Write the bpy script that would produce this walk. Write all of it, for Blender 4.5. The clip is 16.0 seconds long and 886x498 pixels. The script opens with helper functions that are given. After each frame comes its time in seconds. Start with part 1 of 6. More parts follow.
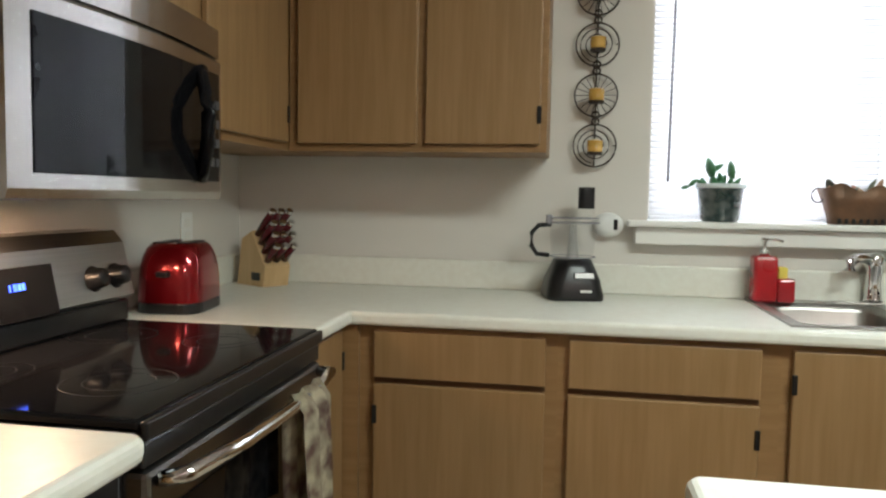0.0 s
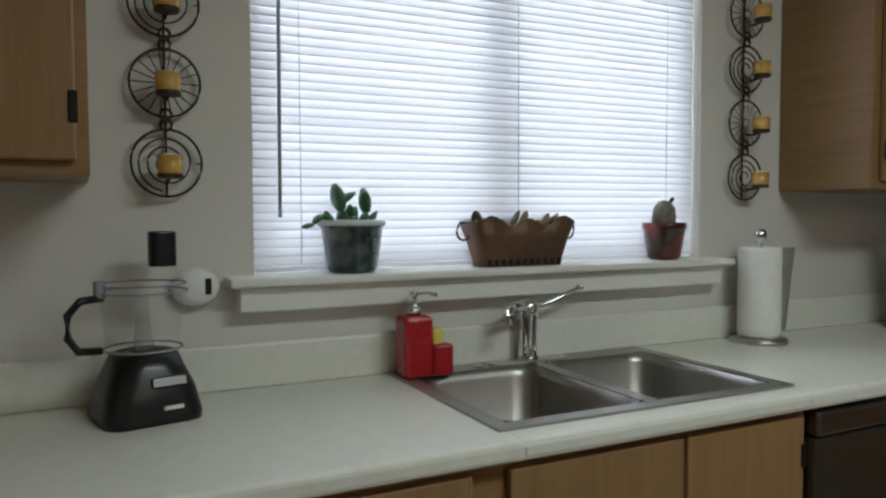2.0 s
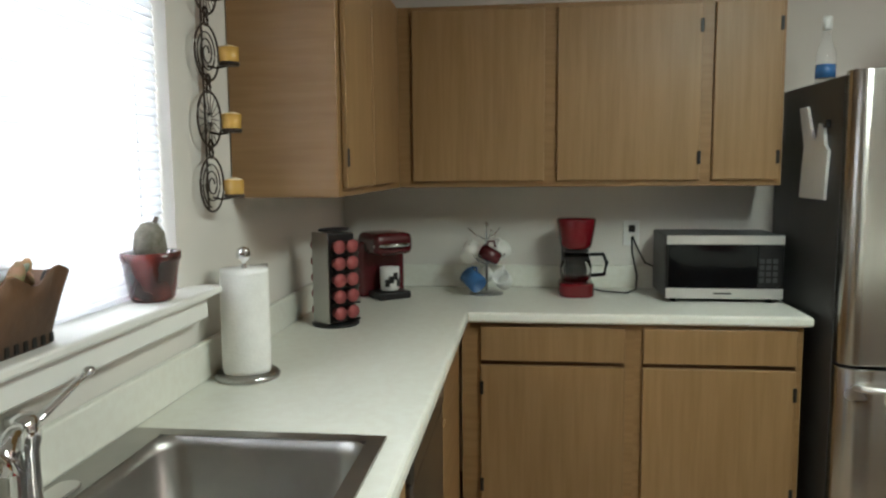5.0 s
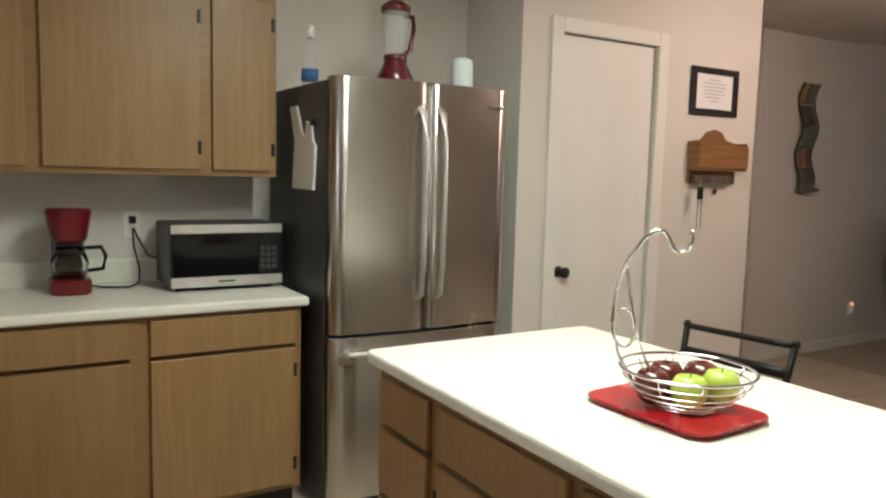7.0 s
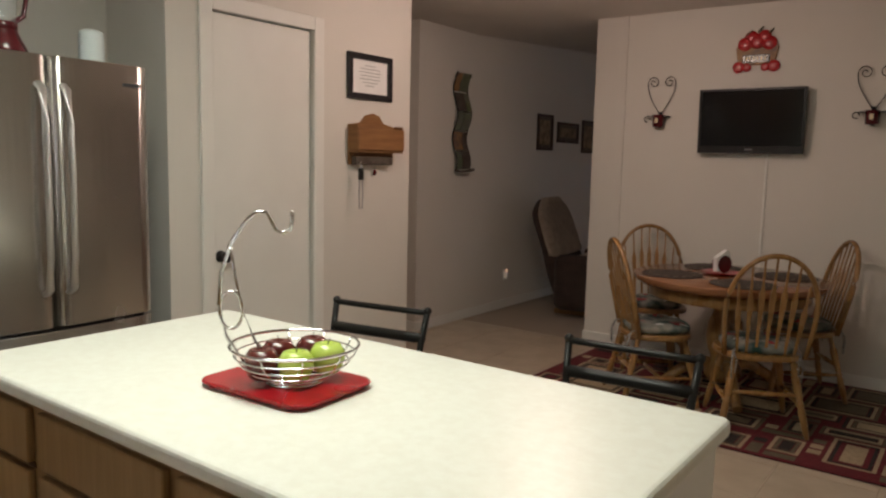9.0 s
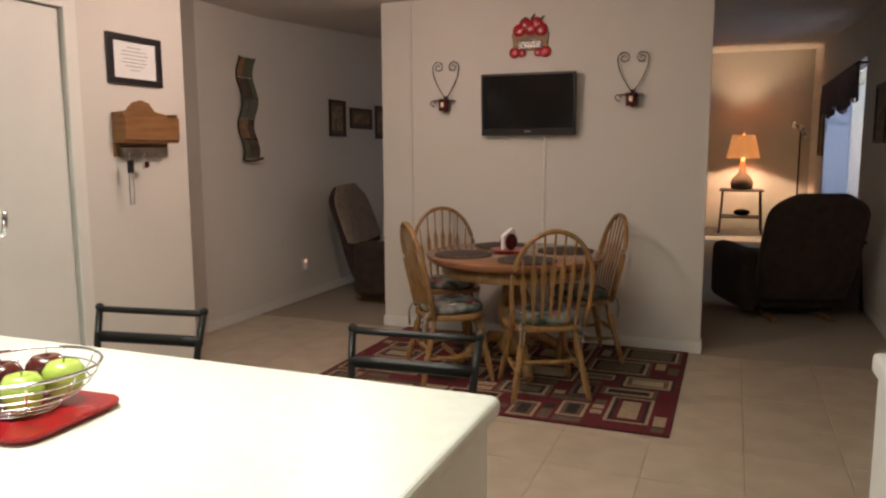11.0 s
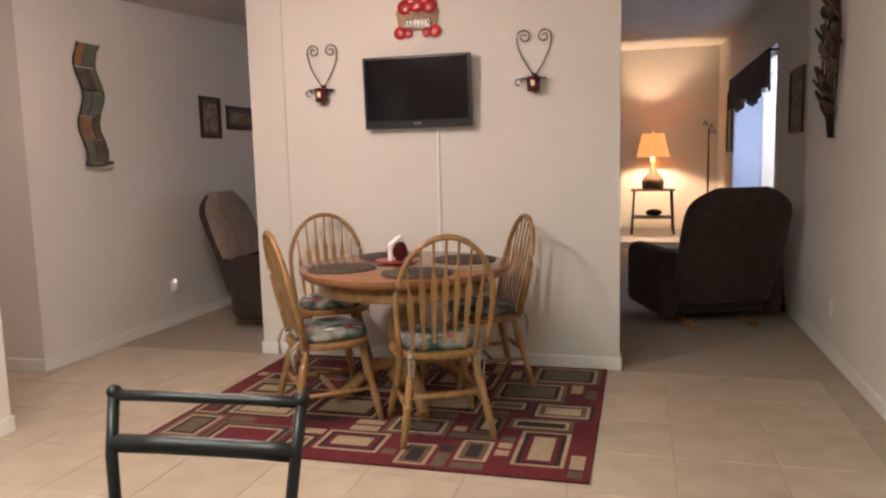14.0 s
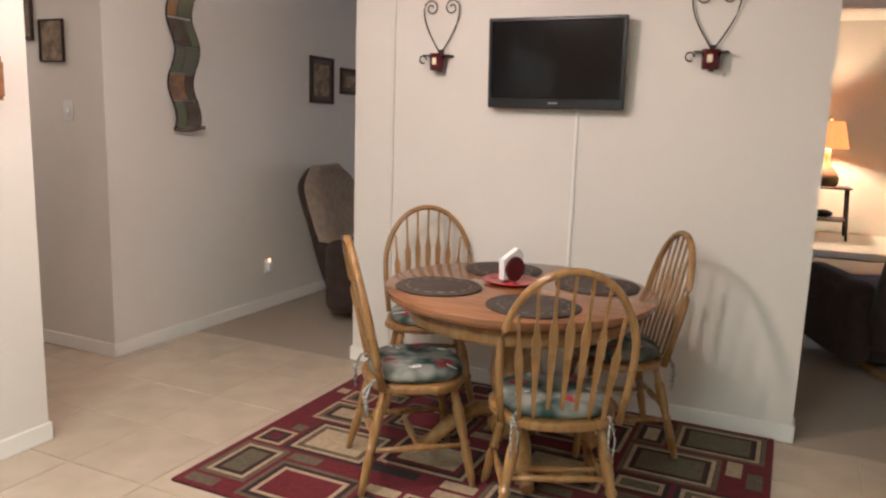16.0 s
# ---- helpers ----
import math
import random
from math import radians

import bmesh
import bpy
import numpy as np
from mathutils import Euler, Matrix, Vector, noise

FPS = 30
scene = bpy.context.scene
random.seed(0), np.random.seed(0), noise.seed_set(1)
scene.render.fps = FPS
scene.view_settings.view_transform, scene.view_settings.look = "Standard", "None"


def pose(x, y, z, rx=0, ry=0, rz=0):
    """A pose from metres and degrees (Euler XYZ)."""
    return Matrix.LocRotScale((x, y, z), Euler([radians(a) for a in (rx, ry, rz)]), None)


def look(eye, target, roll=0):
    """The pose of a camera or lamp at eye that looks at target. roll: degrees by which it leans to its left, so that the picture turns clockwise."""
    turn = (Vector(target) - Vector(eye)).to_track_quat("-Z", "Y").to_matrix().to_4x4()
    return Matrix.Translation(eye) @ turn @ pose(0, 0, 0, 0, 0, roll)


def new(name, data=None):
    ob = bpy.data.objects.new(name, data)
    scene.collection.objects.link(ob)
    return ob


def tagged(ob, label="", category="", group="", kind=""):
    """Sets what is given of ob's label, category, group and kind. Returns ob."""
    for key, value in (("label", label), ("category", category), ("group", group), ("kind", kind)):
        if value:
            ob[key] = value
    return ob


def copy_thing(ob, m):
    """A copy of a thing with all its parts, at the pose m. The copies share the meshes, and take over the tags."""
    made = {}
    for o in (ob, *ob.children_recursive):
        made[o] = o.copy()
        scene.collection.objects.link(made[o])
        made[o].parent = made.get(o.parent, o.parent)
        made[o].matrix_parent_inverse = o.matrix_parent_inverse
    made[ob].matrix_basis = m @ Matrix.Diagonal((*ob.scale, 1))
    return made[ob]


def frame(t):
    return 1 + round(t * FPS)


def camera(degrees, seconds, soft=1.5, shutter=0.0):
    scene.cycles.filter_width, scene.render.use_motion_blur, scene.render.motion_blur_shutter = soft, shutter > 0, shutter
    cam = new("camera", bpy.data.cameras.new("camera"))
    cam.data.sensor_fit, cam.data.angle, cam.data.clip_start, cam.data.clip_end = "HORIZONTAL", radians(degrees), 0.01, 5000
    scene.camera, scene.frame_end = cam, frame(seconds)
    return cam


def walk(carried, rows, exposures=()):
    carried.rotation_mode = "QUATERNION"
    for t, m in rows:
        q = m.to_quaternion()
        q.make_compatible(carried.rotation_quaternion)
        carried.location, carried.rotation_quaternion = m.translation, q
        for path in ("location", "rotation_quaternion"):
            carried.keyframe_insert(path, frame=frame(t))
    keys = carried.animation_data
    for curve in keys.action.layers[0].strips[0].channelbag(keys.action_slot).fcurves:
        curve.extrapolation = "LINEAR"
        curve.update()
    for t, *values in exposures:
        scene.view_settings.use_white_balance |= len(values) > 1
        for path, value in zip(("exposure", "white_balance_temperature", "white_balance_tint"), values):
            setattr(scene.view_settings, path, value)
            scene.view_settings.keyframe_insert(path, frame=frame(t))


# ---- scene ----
cam = camera(62.0, 16.0, soft=2.3)
PATH = [
    (0, (-3.365, -2.661, 1.243), (-3.703, -0.695, 1.102), 1.0),
    (0.5, (-3.453, -2.486, 1.258), (-3.474, -0.49, 1.125), 0.6),
    (1, (-3.499, -2.286, 1.278), (-3.214, -0.311, 1.149), 0.5),
    (1.5, (-3.495, -2.048, 1.307), (-2.915, -0.138, 1.185), 0.4),
    (2, (-3.462, -1.743, 1.321), (-2.582, 0.05, 1.221), -0.2),
    (2.5, (-3.417, -1.521, 1.327), (-2.267, 0.113, 1.253), -1.0),
    (3, (-3.383, -1.338, 1.337), (-1.958, 0.064, 1.261), -1.3),
    (5.5, (-3.466, -0.837, 1.482), (-1.482, -0.924, 1.249), 0.1),
    (6, (-3.492, -0.813, 1.479), (-1.551, -1.237, 1.249), 0.6),
    (6.5, (-3.487, -0.718, 1.491), (-1.663, -1.504, 1.254), 1.1),
    (7, (-3.45, -0.849, 1.428), (-1.745, -1.874, 1.22), 1.5),
    (7.5, (-3.469, -0.94, 1.419), (-1.904, -2.166, 1.208), 1.2),
    (8, (-3.515, -0.972, 1.426), (-2.097, -2.364, 1.199), 0.9),
    (8.5, (-3.576, -0.977, 1.439), (-2.296, -2.495, 1.199), 1.2),
    (9, (-3.609, -1.004, 1.434), (-2.433, -2.604, 1.197), 1.3),
    (9.5, (-3.644, -1.019, 1.435), (-2.577, -2.693, 1.196), 1.1),
    (10, (-3.661, -1.036, 1.434), (-2.715, -2.78, 1.187), 0.8),
    (12.5, (-3.598, -1.383, 1.395), (-3.102, -3.303, 1.134), -1.3),
    (13, (-3.563, -1.51, 1.356), (-3.098, -3.44, 1.116), -1.2),
    (13.5, (-3.619, -1.703, 1.364), (-3.123, -3.625, 1.118), -1.4),
    (14, (-3.611, -1.89, 1.337), (-3.092, -3.806, 1.093), -1.4),
    (14.5, (-3.584, -2.035, 1.351), (-3.03, -3.939, 1.096), -1.0),
    (15, (-3.528, -2.265, 1.366), (-2.906, -4.147, 1.098), -0.3),
    (15.5, (-3.463, -2.546, 1.425), (-2.75, -4.389, 1.115), 0.8),
    (16, (-3.36, -2.765, 1.443), (-2.527, -4.553, 1.107), 1.9),
]
walk(cam, [(t, look(eye, target, roll)) for t, eye, target, roll in PATH],
     [(0, -0.2, 6050, 9), (0.5, -0.4, 6000, 8), (1, -0.7, 5900, 8), (1.5, -1.1, 5750, 7), (2.2, -1.44, 5830, 7), (3, -1.68, 5850, 8), (4.3, -0.95, 5900, 7), (5.5, -0.15, 6100, 6),
      (6.5, -0.05, 6400, 10), (7.3, -0.47, 6550, 11), (8, -0.68, 6650, 12), (9, -0.78, 6600, 13), (10, -0.6, 6600, 13), (11.5, -0.1, 6600, 15), (12.5, 0.2, 6650, 17), (13.5, 0.6, 6400, 17), (14.5, 0.72, 6200, 13), (16, 0.82, 5900, 9)])

PI = math.pi

# ---- world, sun, large lights ----
world = bpy.data.worlds.new("sky")
scene.world = world
world.use_nodes = True
wn = world.node_tree.nodes
sky = wn.new("ShaderNodeTexSky")
sky.sky_type, sky.sun_disc, sky.sun_elevation, sky.sun_rotation = "NISHITA", False, radians(40), radians(215)
world.node_tree.links.new(sky.outputs[0], wn["Background"].inputs[0])
wn["Background"].inputs[1].default_value = 0.12


def lamp(name, kind, m, power, color, size=0.3, size_y=None, spread=None):
    d = bpy.data.lights.new(name, kind)
    d.energy, d.color = power, color
    if kind == "AREA":
        d.size = size
        if size_y:
            d.shape, d.size_y = "RECTANGLE", size_y
        if spread:
            d.spread = radians(spread)
    elif kind == "SUN":
        d.angle = radians(size)
    else:
        d.shadow_soft_size = size
    ob = new(name, d)
    ob.matrix_world = m
    return ob


lamp("sun", "SUN", look((0, 0, 10), (-4, 5, 2)), 2.0, (1.0, 0.95, 0.88), 0.6)
lamp("window_daylight", "AREA", look((-2.4, 0.75, 1.75), (-2.4, -1.5, 1.6)), 160, (1.0, 0.985, 0.97), 2.2, 1.6)
lamp("kitchen_ceiling_lamp", "AREA", look((-2.25, -2.0, 2.5), (-2.25, -2.0, 0)), 65, (0.935, 1.0, 0.87), 1.1, 0.35)
lamp("dining_ceiling_lamp", "POINT", pose(-1.75, -4.55, 2.3), 49, (1.0, 0.755, 0.645), 0.07)
# The hall light is an added unseen fill to brighten the hall, without a fixture.
lamp("hall_fill_light", "AREA", look((1.6, -5.2, 2.5), (1.6, -5.2, 0)), 5, (1.0, 0.82, 0.7), 0.3)
lamp("range_hood_lamp", "AREA", look((-4.38, -1.42, 1.205), (-4.42, -1.42, 0)), 5.0, (1.0, 0.62, 0.36), 0.12)
lamp("table_lamp_bulb", "POINT", pose(-3.78, -14.0, 1.42), 100, (1.0, 0.70, 0.42), 0.04)
lamp("living_window_daylight", "AREA", look((-5.3, -10.7, 1.6), (-2, -10.7, 1.3)), 30, (0.80, 0.86, 1.0), 3.0, 1.6)


# ---- materials ----
def material(name, color, rough=0.6, metal=0.0, color2=None, scale=6.0, stretch=(1, 1, 1), bump=0.0, bump_scale=60.0, detail=4.0,
             emit=0.0, trans=0.0, alpha=1.0, vary=0.0, coat=0.0, wear=0.08, sheen=0.0, ior=1.45):
    m = bpy.data.materials.new(name)
    m.use_nodes = True
    nt = m.node_tree
    b = nt.nodes["Principled BSDF"]
    b.inputs["Roughness"].default_value, b.inputs["Metallic"].default_value = rough, metal
    b.inputs["IOR"].default_value = ior
    b.inputs["Coat Weight"].default_value = coat
    b.inputs["Sheen Weight"].default_value = sheen
    b.inputs["Transmission Weight"].default_value = trans
    b.inputs["Alpha"].default_value = alpha
    tc = nt.nodes.new("ShaderNodeTexCoord")
    mp = nt.nodes.new("ShaderNodeMapping")
    mp.inputs["Scale"].default_value = stretch
    nt.links.new(tc.outputs["Object"], mp.inputs[0])
    n1 = nt.nodes.new("ShaderNodeTexNoise")
    n1.inputs["Scale"].default_value, n1.inputs["Detail"].default_value = scale, detail
    nt.links.new(mp.outputs[0], n1.inputs[0])
    mix = nt.nodes.new("ShaderNodeMix")
    mix.data_type = "RGBA"
    c2 = color2 or tuple(c * (1 - wear) for c in color)
    mix.inputs[6].default_value, mix.inputs[7].default_value = (*color, 1), (*c2, 1)
    ramp = nt.nodes.new("ShaderNodeMapRange")
    ramp.inputs[1].default_value, ramp.inputs[2].default_value = 0.35, 0.65
    nt.links.new(n1.outputs[0], ramp.inputs[0])
    nt.links.new(ramp.outputs[0], mix.inputs[0])
    last = mix.outputs[2]
    if vary:
        info = nt.nodes.new("ShaderNodeObjectInfo")
        hs = nt.nodes.new("ShaderNodeHueSaturation")
        mr = nt.nodes.new("ShaderNodeMapRange")
        mr.inputs[3].default_value, mr.inputs[4].default_value = 1 - vary, 1 + vary
        nt.links.new(info.outputs["Random"], mr.inputs[0])
        nt.links.new(mr.outputs[0], hs.inputs["Value"])
        nt.links.new(last, hs.inputs["Color"])
        last = hs.outputs[0]
    nt.links.new(last, b.inputs["Base Color"])
    n3 = nt.nodes.new("ShaderNodeTexNoise")
    n3.inputs["Scale"].default_value = 2.5
    nt.links.new(tc.outputs["Object"], n3.inputs[0])
    rr = nt.nodes.new("ShaderNodeMapRange")
    rr.inputs[3].default_value, rr.inputs[4].default_value = max(0, rough - 0.06), min(1, rough + 0.06)
    nt.links.new(n3.outputs[0], rr.inputs[0])
    nt.links.new(rr.outputs[0], b.inputs["Roughness"])
    if bump:
        n2 = nt.nodes.new("ShaderNodeTexNoise")
        n2.inputs["Scale"].default_value, n2.inputs["Detail"].default_value = bump_scale, 3
        nt.links.new(mp.outputs[0], n2.inputs[0])
        bp = nt.nodes.new("ShaderNodeBump")
        bp.inputs["Strength"].default_value, bp.inputs["Distance"].default_value = bump, 0.004
        nt.links.new(n2.outputs[0], bp.inputs["Height"])
        nt.links.new(bp.outputs[0], b.inputs["Normal"])
    if emit:
        b.inputs["Emission Color"].default_value = (*color, 1)
        b.inputs["Emission Strength"].default_value = emit
    return m


WALL = material("wall_paint", (0.68, 0.65, 0.60), 0.85, scale=1.2, wear=0.04, bump=0.12, bump_scale=160)
CEIL = material("ceiling_paint", (0.66, 0.61, 0.57), 0.9, scale=2, bump=0.5, bump_scale=90, wear=0.05)
TRIM = material("trim_paint", (0.78, 0.77, 0.73), 0.5, scale=3, wear=0.05)
OAK = material("oak_veneer", (0.30, 0.180, 0.080), 0.42, color2=(0.25, 0.147, 0.061), scale=5, stretch=(9, 9, 0.55), bump=0.15, bump_scale=18, vary=0.06, detail=8)
OAKH = material("oak_rail", (0.29, 0.168, 0.072), 0.42, color2=(0.24, 0.135, 0.055), scale=5, stretch=(0.6, 0.6, 9), bump=0.15, bump_scale=18, detail=8)
DARKGAP = material("cabinet_shadow_gap", (0.09, 0.045, 0.02), 0.8)
CHAIRWOOD = material("golden_oak", (0.315, 0.170, 0.060), 0.28, color2=(0.225, 0.116, 0.039), scale=6, stretch=(6, 6, 0.8), bump=0.1, bump_scale=25, coat=0.3, vary=0.05)
TABLEWOOD = material("oak_tabletop", (0.285, 0.125, 0.055), 0.25, color2=(0.21, 0.085, 0.036), scale=4, stretch=(1, 8, 8), bump=0.06, bump_scale=30, coat=0.35)
LAMINATE = material("white_laminate", (0.75, 0.75, 0.68), 0.36, color2=(0.715, 0.705, 0.63), scale=40, wear=0.06)
STEEL = material("brushed_steel", (0.53, 0.51, 0.485), 0.25, 1.0, scale=3, stretch=(40, 40, 0.6), wear=0.06)
tangent = STEEL.node_tree.nodes.new("ShaderNodeTangent")
tangent.direction_type, tangent.axis = "RADIAL", "Z"
STEEL.node_tree.links.new(tangent.outputs[0], STEEL.node_tree.nodes["Principled BSDF"].inputs["Tangent"])
STEEL.node_tree.nodes["Principled BSDF"].inputs["Anisotropic"].default_value = 0.8
STEEL.node_tree.nodes["Principled BSDF"].inputs["Anisotropic Rotation"].default_value = 0.25
STEELH = material("brushed_steel_across", (0.47, 0.46, 0.44), 0.3, 1.0, scale=3, stretch=(1, 1, 90), wear=0.1)
DWSTEEL = material("dark_brushed_steel", (0.20, 0.195, 0.19), 0.34, 1.0, scale=3, stretch=(1, 1, 60), wear=0.1)
SATIN = material("satin_steel", (0.78, 0.77, 0.75), 0.42, 1.0, scale=12, wear=0.08)
SINKSTEEL = material("sink_steel", (0.40, 0.39, 0.37), 0.36, 1.0, scale=8, wear=0.12)
CHROME = material("chrome", (0.78, 0.78, 0.78), 0.07, 1.0, scale=20, wear=0.04)
DARKSTEEL = material("grey_side_paint", (0.075, 0.075, 0.078), 0.45, 0.2, scale=5, bump=0.1, bump_scale=200)
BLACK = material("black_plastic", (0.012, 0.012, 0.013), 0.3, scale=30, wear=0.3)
BLACKGLASS = material("black_glass", (0.006, 0.006, 0.007), 0.06, scale=10, wear=0.2, ior=1.25)
IRON = material("black_iron", (0.018, 0.017, 0.016), 0.4, 0.4, scale=30, bump=0.1, bump_scale=120)
BRONZE = material("bronze_wire", (0.055, 0.04, 0.03), 0.45, 0.6, scale=30)
REDC = material("deep_red_plastic", (0.155, 0.008, 0.013), 0.22, scale=10, wear=0.15, coat=0.3)
RED = material("red_plastic", (0.40, 0.010, 0.016), 0.28, scale=12, wear=0.15, coat=0.2)
REDMETAL = material("red_enamel", (0.25, 0.006, 0.011), 0.18, 0.6, scale=8, wear=0.15, coat=0.6)
REDDARK = material("dark_red_plastic", (0.085, 0.008, 0.012), 0.25, scale=8, wear=0.15, coat=0.3)
WHITE = material("white_plastic", (0.80, 0.80, 0.78), 0.35, scale=10, wear=0.05)
PAPER = material("paper_towel", (0.84, 0.83, 0.80), 0.95, scale=30, bump=0.4, bump_scale=110, wear=0.05)
GLASS = material("clear_glass", (0.95, 0.96, 0.96), 0.03, trans=1.0, scale=5, wear=0.01)
SMOKE = material("clear_plastic", (0.93, 0.93, 0.93), 0.06, trans=1.0, scale=5, wear=0.05)
JARGLASS = material("jar_glass", (0.66, 0.68, 0.68), 0.05, alpha=0.16, scale=5, wear=0.03)
FROST = material("frosted_plastic", (0.60, 0.66, 0.66), 0.4, scale=9, wear=0.06)
THINGLASS = material("thin_clear_plastic", (0.62, 0.65, 0.65), 0.04, alpha=0.05, scale=5, wear=0.03)
WAND = material("grey_clear_plastic", (0.30, 0.30, 0.33), 0.25, scale=8)
BLIND = material("blind_slat", (0.82, 0.83, 0.86), 0.5, scale=6, wear=0.04)
PANE = material("window_pane", (0.95, 0.97, 0.97), 0.02, trans=1.0, scale=4, wear=0.01)
CANDLE = material("amber_glass", (0.58, 0.34, 0.075), 0.2, scale=15, wear=0.2, coat=0.4)
WAX = material("cream_wax", (0.80, 0.70, 0.48), 0.5, scale=15)
TILE = material("beige_floor_tile", (0.52, 0.435, 0.335), 0.36, color2=(0.44, 0.36, 0.27), scale=5, vary=0.05, bump=0.05, bump_scale=40, detail=6)
GROUT = material("floor_grout", (0.47, 0.39, 0.30), 0.85, scale=10, wear=0.15)
CARPET = material("beige_carpet", (0.43, 0.36, 0.29), 1.0, color2=(0.34, 0.28, 0.22), scale=120, bump=0.8, bump_scale=400)
BROWNFAB = material("dark_brown_upholstery", (0.046, 0.027, 0.021), 0.85, color2=(0.030, 0.018, 0.014), scale=14, bump=0.4, bump_scale=200, sheen=0.05)
THROW = material("beige_throw", (0.52, 0.43, 0.34), 0.95, color2=(0.42, 0.34, 0.26), scale=18, bump=0.6, bump_scale=120)
RUGRED = material("rug_red_wool", (0.135, 0.011, 0.018), 0.95, color2=(0.095, 0.008, 0.013), scale=50, bump=0.6, bump_scale=400)
RUGCREAM = material("rug_cream_wool", (0.41, 0.32, 0.205), 0.95, color2=(0.31, 0.24, 0.155), scale=50, bump=0.6, bump_scale=400)
RUGOLIVE = material("rug_olive_wool", (0.13, 0.105, 0.065), 0.95, color2=(0.09, 0.075, 0.048), scale=50, bump=0.6, bump_scale=400)
RUGBLACK = material("rug_black_wool", (0.02, 0.015, 0.014), 0.95, scale=50, bump=0.6, bump_scale=400)
CUSHION = material("green_print_cotton", (0.016, 0.048, 0.042), 0.9, color2=(0.24, 0.235, 0.21), scale=13, bump=0.3, bump_scale=150, detail=1)
CUSHRED = material("red_print_cotton", (0.30, 0.03, 0.035), 0.9, scale=30)
STRIPE = material("striped_tie_cotton", (0.55, 0.53, 0.5), 0.9, color2=(0.05, 0.06, 0.06), scale=60, stretch=(1, 1, 4))
MAT = material("woven_placemat", (0.065, 0.048, 0.038), 0.8, color2=(0.045, 0.034, 0.028), scale=50, bump=0.6, bump_scale=220)
MATLIGHT = material("placemat_stitch", (0.26, 0.22, 0.17), 0.85, scale=60)
FRAMEBLK = material("black_picture_frame", (0.014, 0.012, 0.014), 0.35, scale=20)
FRAMEBRN = material("dark_wood_frame", (0.04, 0.022, 0.014), 0.4, color2=(0.025, 0.014, 0.01), scale=12, stretch=(1, 1, 6))
PRINT = material("aged_print", (0.34, 0.27, 0.19), 0.8, color2=(0.13, 0.09, 0.06), scale=14, detail=6)
PAPERW = material("white_paper", (0.80, 0.80, 0.79), 0.8, scale=10, wear=0.04)
INK = material("grey_ink", (0.33, 0.33, 0.34), 0.8)
PINE = material("pine_wood", (0.27, 0.13, 0.048), 0.45, color2=(0.20, 0.09, 0.032), scale=5, stretch=(1, 1, 9), bump=0.1, bump_scale=30)
BLOCKWOOD = material("light_beech", (0.60, 0.42, 0.22), 0.45, color2=(0.52, 0.35, 0.17), scale=6, stretch=(7, 7, 0.8))
COPPER = material("aged_copper", (0.165, 0.088, 0.047), 0.5, 0.4, color2=(0.09, 0.055, 0.037), scale=9, bump=0.3, bump_scale=70)
LEAF = material("succulent_leaf", (0.035, 0.12, 0.05), 0.4, color2=(0.06, 0.17, 0.07), scale=20)
CACTUS = material("grey_cactus", (0.14, 0.13, 0.095), 0.8, color2=(0.22, 0.20, 0.16), scale=70, bump=0.8, bump_scale=180)
CERAMIC = material("painted_ceramic", (0.004, 0.022, 0.020), 0.2, color2=(0.085, 0.10, 0.095), scale=28, coat=0.4, detail=1)
CERAMICRED = material("red_brown_ceramic", (0.03, 0.009, 0.008), 0.2, color2=(0.17, 0.018, 0.013), scale=14, coat=0.4, detail=1)
PINKPOT = material("pink_dried_flower", (0.45, 0.20, 0.15), 0.9, color2=(0.16, 0.17, 0.07), scale=25)
APPLERED = material("dark_red_apple", (0.075, 0.010, 0.010), 0.25, color2=(0.13, 0.03, 0.018), scale=9, coat=0.3)
APPLEGRN = material("green_apple", (0.38, 0.50, 0.07), 0.25, color2=(0.45, 0.55, 0.12), scale=9, coat=0.3)
TVGLASS = material("tv_screen", (0.005, 0.005, 0.006), 0.12, scale=5)
SLATEG = material("green_slate", (0.115, 0.14, 0.075), 0.5, color2=(0.12, 0.12, 0.10), scale=14, bump=0.4, bump_scale=60)
SLATEO = material("orange_slate", (0.34, 0.18, 0.065), 0.5, color2=(0.16, 0.10, 0.07), scale=14, bump=0.4, bump_scale=60)
SLATED = material("brown_slate", (0.07, 0.05, 0.038), 0.5, color2=(0.12, 0.10, 0.08), scale=14, bump=0.4, bump_scale=60)
VALANCE = material("plum_curtain", (0.14, 0.10, 0.12), 0.9, color2=(0.18, 0.13, 0.14), scale=20, bump=0.4, bump_scale=120)
SHEER = material("pale_curtain", (0.62, 0.66, 0.74), 0.9, scale=9, wear=0.08)
SHADE = material("lampshade_linen", (1.0, 0.40, 0.12), 0.9, scale=20, emit=0.6)
TANPOT = material("grey_ceramic_base", (0.26, 0.215, 0.165), 0.25, scale=8, coat=0.5)
FELTP = material("floral_dishcloth", (0.60, 0.54, 0.38), 0.95, color2=(0.17, 0.10, 0.08), scale=22, detail=2, bump=0.4, bump_scale=150)
BLUELED = material("blue_display", (0.05, 0.12, 1.0), 0.5, emit=4.0)
NIGHTL = material("night_light", (1.0, 0.6, 0.4), 0.5, emit=0.8)
YELLOW = material("yellow_sponge", (0.75, 0.62, 0.12), 0.95, scale=40, bump=0.6, bump_scale=90)
BLUECER = material("blue_ceramic", (0.04, 0.13, 0.32), 0.25, scale=12, coat=0.4)
PODS = material("pod_foil", (0.34, 0.085, 0.085), 0.4, 0.1, color2=(0.24, 0.05, 0.05), scale=40)


